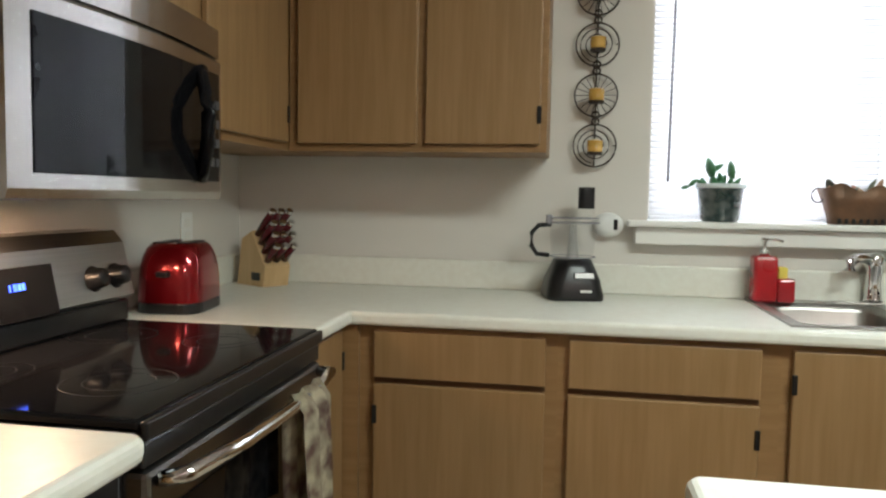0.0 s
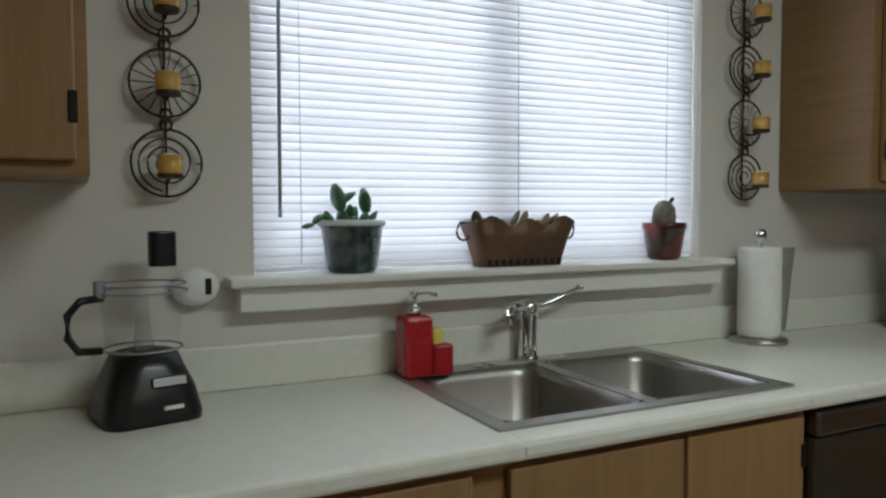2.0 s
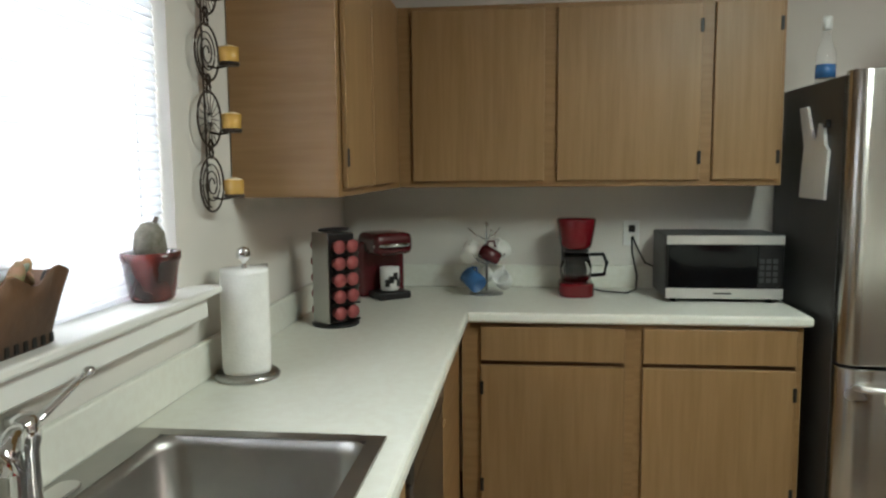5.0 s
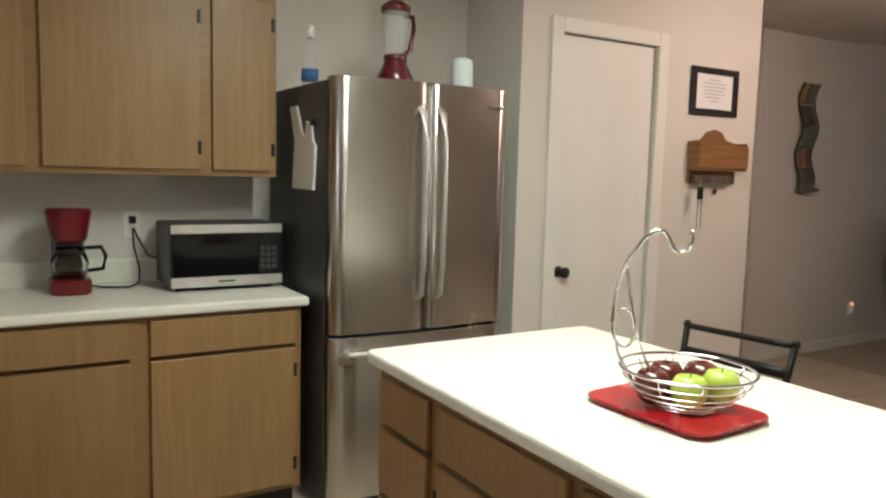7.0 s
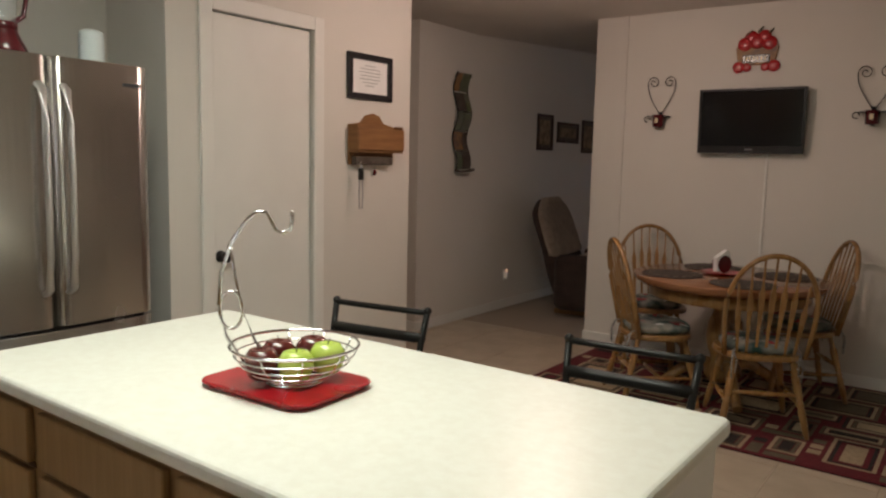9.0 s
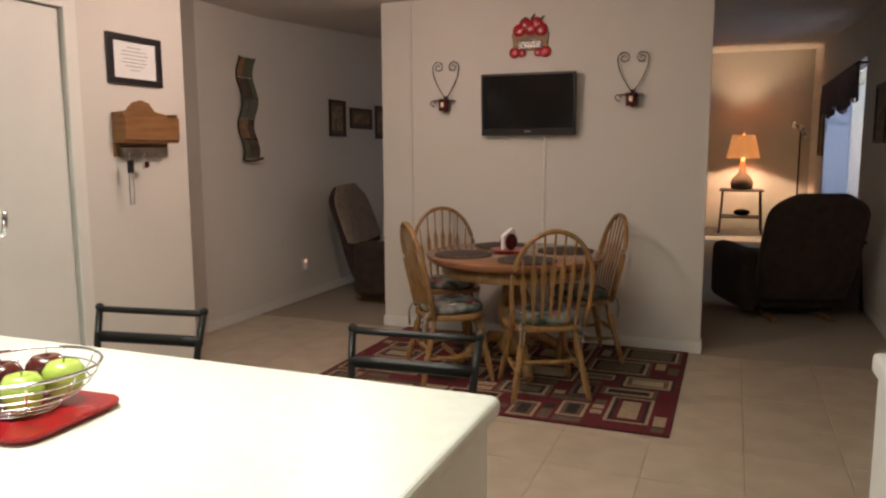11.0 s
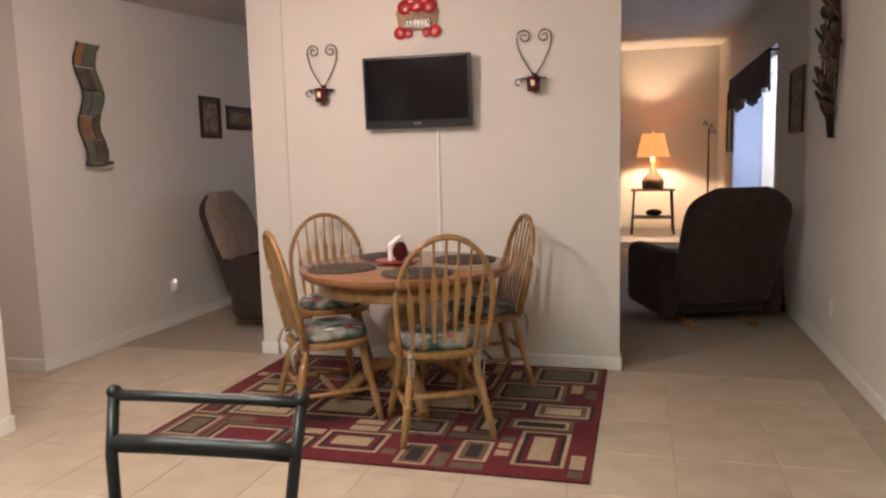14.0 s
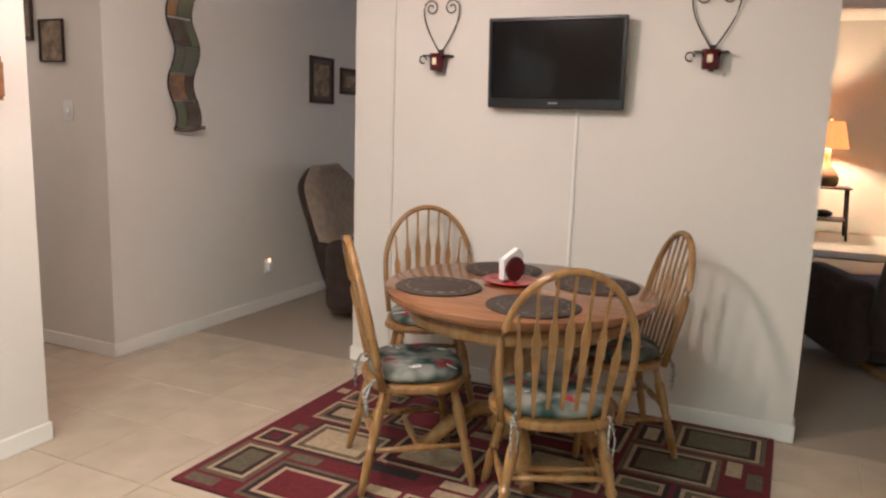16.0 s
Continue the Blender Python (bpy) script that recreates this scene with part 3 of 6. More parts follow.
part("backsplash", bm, LAMINATE, ct)
counter("countertop_by_range", rounded(0.69, 0.64, 0.03, cx=-4.27, cy=-2.065), "cream laminate countertop beside the range")

# sink
sink = thing("kitchen_sink", "double bowl stainless steel drop-in sink", "sink", (SX0 + SX1) / 2, (SY0 + SY1) / 2, CT1)
W2, D2 = (SX1 - SX0) / 2, (SY1 - SY0) / 2


def basin(cx, w, d, cy, depth):
    bm = bmesh.new()
    rings = []
    for k, (inset, z, r) in enumerate(((-0.012, 0.0055, 0.07), (0.0, 0.003, 0.065), (0.008, -0.02, 0.06), (0.02, -depth + 0.03, 0.055), (0.045, -depth, 0.05), (w / 2 - 0.045, -depth - 0.004, 0.04))):
        rings.append([bm.verts.new((x, y, z)) for x, y in rounded(w - 2 * inset, max(d - 2 * inset, 0.09), min(r, (w - 2 * inset) / 2 - 0.001), 6, cx, cy)])
    for a, b in zip(rings, rings[1:]):
        for i in range(len(a)):
            bm.faces.new((a[i], a[(i + 1) % len(a)], b[(i + 1) % len(b)], b[i])).smooth = True
    bm.faces.new(rings[-1])
    return bm


bm = bmesh.new()
rim = [(-W2, W2, -D2, -D2 + 0.035), (-W2, W2, D2 - 0.075, D2), (-W2, -W2 + 0.035, -D2 + 0.035, D2 - 0.075), (W2 - 0.035, W2, -D2 + 0.035, D2 - 0.075), (-0.018, 0.018, -D2 + 0.035, D2 - 0.075)]
for b in rim:
    box(bm, *b, 0.0, 0.006)
part("rim", bm, SINKSTEEL, sink)
bw, bd, bcy = W2 - 0.053, 2 * D2 - 0.11, -0.02
for sx in (-1, 1):
    b = part("bowl", basin(sx * (W2 - 0.035 + 0.018) / 2, bw + 0.0, bd, bcy, 0.17), SINKSTEEL, sink)
    part("drain", lathe(bmesh.new(), [(0.042, 0), (0.042, 0.004), (0.03, 0.002), (0.001, 0.001)], 20, Matrix.Translation((sx * (W2 - 0.017) / 2, bcy, -0.174))), CHROME, b)
fc = thing("kitchen_faucet", "chrome single lever kitchen faucet", "faucet", -2.385, SY1 - 0.04, CT1 + 0.006)
part("deck_plate", slab(bmesh.new(), rounded(0.25, 0.045, 0.022), 0, 0.006, bevel=0.002), SATIN, fc)
part("deck_plug", ball(bmesh.new(), (-0.155, -0.005, 0.002), 0.013, 1, 1, 0.35), CHROME, fc)
part("column", lathe(bmesh.new(), [(0.030, 0.008), (0.026, 0.02), (0.024, 0.05), (0.025, 0.11), (0.029, 0.125), (0.029, 0.15), (0.022, 0.166), (0.001, 0.17)], 20), CHROME, fc)
part("spout", tube(bmesh.new(), [(0, 0, 0.135), (-0.035, -0.018, 0.15), (-0.07, -0.036, 0.152), (-0.088, -0.046, 0.14), (-0.092, -0.05, 0.11)], 0.018, 12), CHROME, fc)
lv = part("lever", tube(bmesh.new(), [(0.01, 0, 0.14), (0.05, -0.004, 0.152), (0.10, -0.012, 0.172), (0.155, -0.02, 0.195)], 0.011, 10, flat=0.7, taper=lambda f: 1.0 - 0.35 * f), CHROME, fc)
part("lever_tip", ball(bmesh.new(), (0.157, -0.02, 0.196), 0.011, 1.2, 1, 0.8), CHROME, lv)

# soap dispenser
sd = thing("soap_dispenser", "red plastic soap dispenser with sponge holder", "soap dispenser", -2.705, -0.095, CT1 + 0.006)
part("bottle", box(bmesh.new(), -0.065, 0.010, -0.035, 0.035, 0, 0.15, bevel=0.010), RED, sd)
part("sponge_tray", box(bmesh.new(), 0.010, 0.065, -0.035, 0.035, 0, 0.078, bevel=0.008), RED, sd)
part("sponge", B(0.015, 0.045, -0.018, 0.018, 0.07, 0.115, bevel=0.006), YELLOW, sd, "yellow sponge")
part("pump", tube(lathe(bmesh.new(), [(0.017, 0.15), (0.017, 0.166), (0.007, 0.17), (0.007, 0.196), (0.012, 0.199), (0.010, 0.209), (0.001, 0.211)], 14, Matrix.Translation((-0.028, 0, 0))), [(-0.028, 0, 0.204), (0.0, -0.01, 0.206), (0.025, -0.02, 0.199)], 0.005, 6), CHROME, sd)

# ---- range ----
st = thing("range", "black glass top stainless electric range", "stove", -4.62, -1.715, 0, 90)
RW = 0.76
part("body", B(0.002, RW - 0.002, -0.62, -0.01, 0.02, 0.895), DARKSTEEL, st)
part("cooktop", B(0, RW, -0.655, -0.07, 0.897, 0.917, bevel=0.006), BLACKGLASS, st)
part("cooktop_trim", B(0.0, RW, -0.668, -0.656, 0.885, 0.914, bevel=0.004), BLACK, st)
od = part("oven_door", B(0.004, RW - 0.004, -0.665, -0.622, 0.24, 0.838, bevel=0.01), DWSTEEL, st)
part("vent_strip", B(0.004, RW - 0.004, -0.66, -0.622, 0.842, 0.882, bevel=0.004), BLACK, st, "black slotted vent strip")
part("oven_window", B(0.055, RW - 0.055, -0.669, -0.666, 0.31, 0.765), BLACKGLASS, od)
part("oven_handle", tube(bmesh.new(), [(0.03, -0.668, 0.82), (0.05, -0.705, 0.825), (0.20, -0.725, 0.825), (RW / 2, -0.73, 0.825), (RW - 0.20, -0.725, 0.825), (RW - 0.05, -0.705, 0.825), (RW - 0.03, -0.668, 0.82)], 0.013, 10), CHROME, od, "bowed chrome oven handle")
part("storage_drawer", B(0.004, RW - 0.004, -0.66, -0.622, 0.06, 0.232, bevel=0.008), STEELH, st)
bm = bmesh.new()
part("backguard_base", B(0.0, RW, -0.15, -0.012, 0.9175, 0.972, bevel=0.006), BLACK, st, "black lower backguard")
prof = [(-0.012, 0.9725), (-0.148, 0.9725), (-0.165, 0.985), (-0.135, 1.115), (-0.11, 1.145), (-0.012, 1.145)]
vs = [[bm.verts.new((x, y, z)) for y, z in prof] for x in (0.0, RW)]
for i in range(len(prof)):
    bm.faces.new((vs[0][i], vs[0][(i + 1) % 6], vs[1][(i + 1) % 6], vs[1][i]))
bm.faces.new(vs[0]), bm.faces.new(vs[1][::-1])
bg = part("backguard", bm, STEELH, st)
part("display", box(bmesh.new(), RW / 2 - 0.17, RW / 2 + 0.10, -0.004, 0.004, -0.055, 0.055, bevel=0.002, m=pose(0, -0.1545, 1.03, -11, 0, 0)), BLACKGLASS, bg)
for i, w in enumerate((0.003, 0.008, 0.008, 0.008)):
    part("clock_digit", box(bmesh.new(), 0, w, -0.001, 0.001, -0.007, 0.007, m=pose(RW / 2 - 0.035 + i * 0.0115, -0.158, 1.045, -11, 0, 0)), BLUELED, bg, "glowing blue clock digit")
for x in (0.06, 0.145, RW - 0.145, RW - 0.06):
    part("knob", lathe(bmesh.new(), [(0.031, 0), (0.031, 0.006), (0.025, 0.012), (0.022, 0.032), (0.016, 0.036), (0.001, 0.037)], 20, pose(x, -0.1505, 1.035, 79, 0, 0)), BLACK, bg)
for x, y, r in ((0.19, -0.5, 0.095), (0.56, -0.5, 0.08), (0.19, -0.24, 0.075), (0.56, -0.24, 0.095)):
    bm = bmesh.new()
    for rr in (r, r * 0.62):
        tube(bm, [(x + rr * math.cos(a * PI / 18), y + rr * math.sin(a * PI / 18), 0.9172) for a in range(36)], 0.0012, 4, closed=True, flat=0.3)
    part("burner_ring", bm, BLACK, st)
towel_bm = bmesh.new()
rows = []
for j in range(15):
    f = j / 14
    if f < 0.45:
        y, z = -0.748 - 0.004 * math.sin(f * 9), 0.42 + 0.41 * f / 0.45
    elif f < 0.55:
        a = (f - 0.45) / 0.1 * PI
        y, z = -0.73 - 0.018 * math.cos(a), 0.83 + 0.018 * math.sin(a)
    else:
        y, z = -0.712, 0.83 - 0.25 * (f - 0.55) / 0.45
    rows.append([towel_bm.verts.new((RW - 0.345 + 0.15 * i / 8, y - 0.012 * (1 if f < 0.5 else 0) - 0.009 * math.sin(i * 1.7 + z * 6), z)) for i in range(9)])
for a, b in zip(rows, rows[1:]):
    for i in range(8):
        towel_bm.faces.new((a[i], a[i + 1], b[i + 1], b[i])).smooth = True
bmesh.ops.solidify(towel_bm, geom=towel_bm.faces[:], thickness=0.005)
dish = single("dish_towel", towel_bm, FELTP, "folded floral dish towel over the oven handle", "towel", -4.62, -1.715, 0, 90)

# over-the-range microwave
om = thing("over_range_microwave", "stainless over-the-range microwave oven", "microwave", -4.62, -1.66, 1.225, 90)
part("body", B(0, 0.70, -0.37, -0.003, 0.0, 0.415), BLACK, om)
bm = bmesh.new()
n = 16
cols = []
for i in range(n + 1):
    f = i / n
    bow = 0.03 * math.sin(PI * f)
    cols.append([bm.verts.new((0.70 * f, y, z)) for y, z in ((-0.371, 0.0), (-0.40 - bow, 0.004), (-0.405 - bow, 0.02), (-0.405 - bow, 0.33), (-0.398 - bow, 0.338), (-0.371, 0.338))])
for a, b in zip(cols, cols[1:]):
    for i in range(6):
        bm.faces.new((a[i], b[i], b[(i + 1) % 6], a[(i + 1) % 6]))
bm.faces.new(cols[0]), bm.faces.new(cols[-1][::-1])
md = part("door", bm, STEEL, om)


def bowed(x0, x1, z0, z1, off, th=0.004):
    bm = bmesh.new()
    cs = []
    for i in range(13):
        x = x0 + (x1 - x0) * i / 12
        y = -0.405 - 0.03 * math.sin(PI * x / 0.70) - off
        cs.append([bm.verts.new((x, y, z0)), bm.verts.new((x, y, z1)), bm.verts.new((x, y + th, z1)), bm.verts.new((x, y + th, z0))])
    for a, b in zip(cs, cs[1:]):
        for i in range(4):
            bm.faces.new((a[i], b[i], b[(i + 1) % 4], a[(i + 1) % 4]))
    bm.faces.new(cs[0]), bm.faces.new(cs[-1][::-1])
    return bm


part("window", bowed(0.05, 0.68, 0.045, 0.30, 0.003), BLACKGLASS, md, "black glass microwave window")
part("handle", tube(bmesh.new(), [(0.565 - 0.05 * math.sin(PI * j / 12), -0.425 - 0.045 * math.sin(PI * j / 12), 0.05 + 0.245 * j / 12) for j in range(13)], 0.016, 10), BLACKGLASS, md, "curved black handle")
for i in range(4):
    for j in range(3):
        part("button", box(bmesh.new(), 0.60 + j * 0.024, 0.617 + j * 0.024, -0.4195, -0.4165, 0.08 + i * 0.045, 0.10 + i * 0.045), DARKSTEEL, md)
part("top_grille", bowed(0.0, 0.70, 0.342, 0.41, -0.005, 0.03), STEEL, om)

# ---- refrigerator ----
FX, FY0, FY1, FZ = -0.81, -1.945, -2.765, 1.785
fr = thing("refrigerator", "stainless french door refrigerator with bottom freezer", "refrigerator", -0.02, FY0, 0, -90)
FW = FY0 - FY1


def bowed_front(a, b, z0, z1):
    """A door whose face bows out a little across the whole width, with rounded side edges."""
    pts = [(a, -0.703)]
    for k in range(15):
        f = k / 14
        x = a + (b - a) * f
        edge = 0.022 * (1 - min(1, min(f, 1 - f) * (b - a) / 0.022)) ** 2
        pts.append((x, -0.776 - 0.027 * math.sin(PI * x / FW) + edge))
    pts.append((b, -0.703))
    bm = slab(bmesh.new(), pts, z0, z1, bevel=0.004)
    for f in bm.faces:
        f.normal_update()
        f.smooth = abs(f.normal.z) < 0.1
    return bm


part("body", B(0.0, FW, -0.70, 0.0, 0.03, FZ - 0.01, bevel=0.006), DARKSTEEL, fr)
for a, b, hx in ((0.002, FW / 2 - 0.003, FW / 2 - 0.045), (FW / 2 + 0.003, FW - 0.002, FW / 2 + 0.045)):
    d = part("door", bowed_front(a, b, 0.775, FZ), STEEL, fr)
    hp = [(hx, -0.79, 0.90), (hx, -0.83, 0.925), (hx, -0.848, 1.05), (hx, -0.852, 1.30), (hx, -0.848, 1.55), (hx, -0.83, 1.66), (hx, -0.79, 1.685)]
    part("handle", tube(bmesh.new(), hp, 0.017, 12, flat=0.62), SATIN, d, "bowed satin steel door handle")
d = part("freezer_drawer", bowed_front(0.002, FW - 0.002, 0.09, 0.762), STEEL, fr)
part("handle", tube(bmesh.new(), [(0.05, -0.79, 0.70), (0.06, -0.83, 0.705), (0.2, -0.85, 0.705), (FW / 2, -0.856, 0.705), (FW - 0.2, -0.85, 0.705), (FW - 0.06, -0.83, 0.705), (FW - 0.05, -0.79, 0.70)], 0.015, 12, flat=0.7), SATIN, d)
part("badge", B(FW - 0.12, FW - 0.045, -0.792, -0.785, 1.70, 1.712), DARKSTEEL, fr)
part("kick_grille", B(0.01, FW - 0.01, -0.70, -0.69, 0.0, 0.085), BLACK, fr)
hk = thing("hanging_mitt", "white cloth mitt hanging on the refrigerator side", "oven mitt", -0.02, FY0, 0, -90)
bm = bmesh.new()
slab(bm, [(-0.12, 0), (0.13, 0.0), (0.15, 0.18), (0.12, 0.2), (0.10, 0.27), (0.05, 0.28), (0.03, 0.22), (0.0, 0.23), (-0.07, 0.35), (-0.15, 0.35), (-0.09, 0.2)], 0.0, 0.012, bevel=0.004, m=pose(-0.0005, -0.46, 1.34, 90, 0, 90) @ Matrix.Diagonal((-1, 1, -1, 1)))
part("cloth", bm, WHITE, hk)
part("magnet", B(-0.02, -0.0005, -0.60, -0.57, 1.6, 1.63, bevel=0.004), BLACK, hk)

# things on the refrigerator
bt = thing("glass_bottle", "clear glass bottle with white cap", "bottle", -0.42, -1.99, FZ - 0.01)
part("bottle", lathe(bmesh.new(), [(0.034, 0), (0.036, 0.01), (0.036, 0.11), (0.015, 0.17), (0.013, 0.215)], 18), JARGLASS, bt)
part("cap", lathe(bmesh.new(), [(0.017, 0.20), (0.017, 0.245), (0.014, 0.25)], 14), WHITE, bt)
part("label_band", lathe(bmesh.new(), [(0.0368, 0.02), (0.0368, 0.07)], 18), BLUECER, bt)
bl = thing("blender", "red countertop blender with clear jar", "blender", -0.66, -2.27, FZ)
bl.scale = (0.86, 0.86, 0.95)
part("base", lathe(bmesh.new(), [(0.09, 0), (0.092, 0.02), (0.07, 0.06), (0.055, 0.09), (0.055, 0.10)], 22), REDDARK, bl)
part("jar", lathe(bmesh.new(), [(0.045, 0.10), (0.05, 0.12), (0.068, 0.30), (0.070, 0.31), (0.064, 0.30), (0.046, 0.125)], 22), JARGLASS, bl)
part("lid", lathe(bmesh.new(), [(0.072, 0.305), (0.072, 0.33), (0.05, 0.345), (0.025, 0.36), (0.001, 0.362)], 20), REDDARK, bl)
part("collar", lathe(bmesh.new(), [(0.055, 0.095), (0.058, 0.12), (0.05, 0.125)], 20), REDDARK, bl)
part("handle", tube(bmesh.new(), [(0.02, -0.06, 0.30), (0.04, -0.115, 0.305), (0.045, -0.125, 0.25), (0.035, -0.10, 0.16), (0.02, -0.05, 0.13)], 0.012, 8), REDDARK, bl)
single("white_canister", lathe(bmesh.new(), [(0.045, 0), (0.05, 0.01), (0.048, 0.11), (0.044, 0.13), (0.027, 0.138), (0.001, 0.139)], 20), FROST, "pale frosted plastic canister on the refrigerator", "canister", -0.66, -2.60, FZ)

# ---- counter things, north and east ----
# toaster
to = thing("toaster", "shiny red two-slice toaster", "toaster", -4.455, -0.73, CT1, 98)
to.scale = (0.98, 1.12, 1.03)
part("base", slab(bmesh.new(), rounded(0.235, 0.16, 0.05), 0, 0.03, bevel=0.005), BLACK, to)
bm = bmesh.new()
rings = []
for z, s, r in ((0.03, 1.0, 0.05), (0.08, 1.0, 0.055), (0.12, 0.97, 0.055), (0.15, 0.91, 0.055), (0.172, 0.81, 0.05), (0.185, 0.68, 0.04)):
    rings.append([bm.verts.new((x, y, z)) for x, y in rounded(0.235 * s, 0.16 * s, r, 6)])
for a, b in zip(rings, rings[1:]):
    for i in range(len(a)):
        bm.faces.new((a[i], a[(i + 1) % len(a)], b[(i + 1) % len(b)], b[i])).smooth = True
bm.faces.new(rings[-1])
part("shell", bm, REDMETAL, to)
for y in (-0.03, 0.03):
    part("slot", B(-0.07, 0.07, y - 0.013, y + 0.013, 0.183, 0.188), BLACK, to)
part("lever", B(-0.135, -0.112, -0.015, 0.015, 0.10, 0.115, bevel=0.004), BLACK, to)

# knife block
kb = thing("knife_block", "light wooden knife block with red-handled knives", "knife block", -4.455, -0.135, CT1, -30)
kb.scale = (1.12, 1.12, 1.12)
bm = bmesh.new()
pts = [(-0.085, 0), (0.055, 0), (0.066, 0.065), (-0.004, 0.178), (-0.058, 0.15)]
slab(bm, pts, -0.05, 0.05, bevel=0.003, m=pose(0, 0, 0, 90, 0, 0))
part("block", bm, BLOCKWOOD, kb)
part("badge", B(0.0, 0.04, -0.054, -0.0505, 0.02, 0.045), BLACK, kb)
kd = Vector((0.70, 0, 0.71))
for i in range(3):
    for j in range(4):
        p = Vector((0.056 - 0.0165 * j, -0.033 + 0.033 * i, 0.082 + 0.0275 * j))
        L = 0.065 + 0.012 * j
        k = part("knife_handle", tube(bmesh.new(), [p, p + kd * L * 0.5 + Vector((0, 0, 0.004)), p + kd * L], 0.0125, 8, flat=0.8), REDDARK, kb, "red knife handle")
        part("bolster", tube(bmesh.new(), [p + kd * L, p + kd * (L + 0.012)], 0.0128, 8, flat=0.8), CHROME, k)

# food processor
fp = thing("food_processor", "black food processor with clear work bowl", "food processor", -3.355, -0.155, CT1, 12)
fp.scale = (0.93, 0.93, 0.93)
bm = bmesh.new()
rings = []
for z, w, d, r in ((0, 0.20, 0.20, 0.04), (0.015, 0.205, 0.205, 0.045), (0.07, 0.185, 0.185, 0.05), (0.115, 0.15, 0.155, 0.055), (0.14, 0.135, 0.135, 0.06), (0.145, 0.10, 0.10, 0.045)):
    rings.append([bm.verts.new((x, y, z)) for x, y in rounded(w, d, r, 5)])
for a, b in zip(rings, rings[1:]):
    for i in range(len(a)):
        bm.faces.new((a[i], a[(i + 1) % len(a)], b[(i + 1) % len(b)], b[i])).smooth = True
bm.faces.new(rings[-1]), bm.faces.new(rings[0][::-1])
part("base", bm, BLACK, fp)
part("control_panel", box(bmesh.new(), -0.036, 0.036, -0.003, 0.003, -0.011, 0.011, bevel=0.003, m=pose(0.025, -0.091, 0.088, -18, 0, 0)), DWSTEEL, fp)
part("brand_bar", box(bmesh.new(), -0.02, 0.02, -0.003, 0.001, -0.004, 0.004, m=pose(0.03, -0.101, 0.035, -8, 0, 0)), WHITE, fp)
part("bowl", lathe(bmesh.new(), [(0.072, 0.145), (0.078, 0.16), (0.088, 0.27), (0.09, 0.275), (0.084, 0.272), (0.074, 0.165)], 26), THINGLASS, fp, "clear plastic bowl")
part("lid", lathe(bmesh.new(), [(0.092, 0.272), (0.092, 0.285), (0.085, 0.292), (0.001, 0.294)], 26), THINGLASS, fp)
part("feed_tube", slab(bmesh.new(), rounded(0.065, 0.05, 0.02, 4, 0.05, 0.02), 0.29, 0.325), THINGLASS, fp)
for zz, rr_ in ((0.15, 0.080), (0.272, 0.0925), (0.288, 0.090)):
    part("bowl_rim", tube(bmesh.new(), [(rr_ * math.cos(a * PI / 14), rr_ * math.sin(a * PI / 14), zz) for a in range(28)], 0.0022, 6, closed=True), WAND, fp)
part("blade_hub", lathe(bmesh.new(), [(0.024, 0.147), (0.02, 0.17), (0.014, 0.22), (0.012, 0.262), (0.001, 0.265)], 14), JARGLASS, fp, "pale blade hub inside the bowl")
part("safety_tab", B(-0.1, -0.08, -0.03, -0.005, 0.262, 0.30, bevel=0.003, seg=1), WAND, fp)
part("pusher", slab(bmesh.new(), rounded(0.058, 0.044, 0.018, 4, 0.05, 0.02), 0.322, 0.40, bevel=0.004), BLACK, fp)
part("handle", tube(bmesh.new(), [(-0.085, -0.02, 0.265), (-0.13, -0.03, 0.262), (-0.155, -0.035, 0.235), (-0.155, -0.035, 0.19), (-0.135, -0.03, 0.16), (-0.09, -0.02, 0.155)], 0.0085, 8), BLACK, fp)

# smoke detector style plug-in on the wall
pl = thing("air_freshener", "white plug-in device with dark window on the wall", "air freshener", -3.235, -0.002, 1.155)
part("shell", lathe(bmesh.new(), [(0.045, 0), (0.047, 0.012), (0.04, 0.032), (0.02, 0.04), (0.001, 0.041)], 22, pose(0, 0, 0, 90, 0, 0) @ Matrix.Diagonal((1.15, 0.95, 1, 1))), WHITE, pl)
part("window", B(0.018, 0.032, -0.042, -0.033, -0.016, 0.02, bevel=0.002), BLACK, pl)

# paper towel
pt = thing("paper_towel_holder", "white paper towel roll on a steel stand", "paper towel", -1.56, -0.115, CT1)
part("base", lathe(bmesh.new(), [(0.085, 0), (0.087, 0.008), (0.08, 0.016), (0.001, 0.017)], 28), STEELH, pt)
part("post", lathe(bmesh.new(), [(0.007, 0.016), (0.007, 0.305), (0.004, 0.31), (0.017, 0.322), (0.02, 0.335), (0.015, 0.35), (0.001, 0.354)], 16), CHROME, pt)
part("roll", lathe(bmesh.new(), [(0.02, 0.018), (0.062, 0.018), (0.064, 0.03), (0.064, 0.285), (0.062, 0.296), (0.02, 0.296)], 32), PAPER, pt)
bm = bmesh.new()
cs = []
for i in range(9):
    f = i / 8
    x, y = 0.064 * math.cos(0.6 - f * 0.2) + 0.05 * f, 0.064 * math.sin(0.6) - 0.075 * f
    cs.append([bm.verts.new((x - 0.035 * f, y, 0.02 + 0.02 * f * f)), bm.verts.new((x + 0.025 * f, y + 0.02 * f, 0.293))])
for a, b in zip(cs, cs[1:]):
    bm.faces.new((a[0], b[0], b[1], a[1])).smooth = True
bmesh.ops.solidify(bm, geom=bm.faces[:], thickness=0.0015)
part("loose_sheet", bm, PAPER, pt)

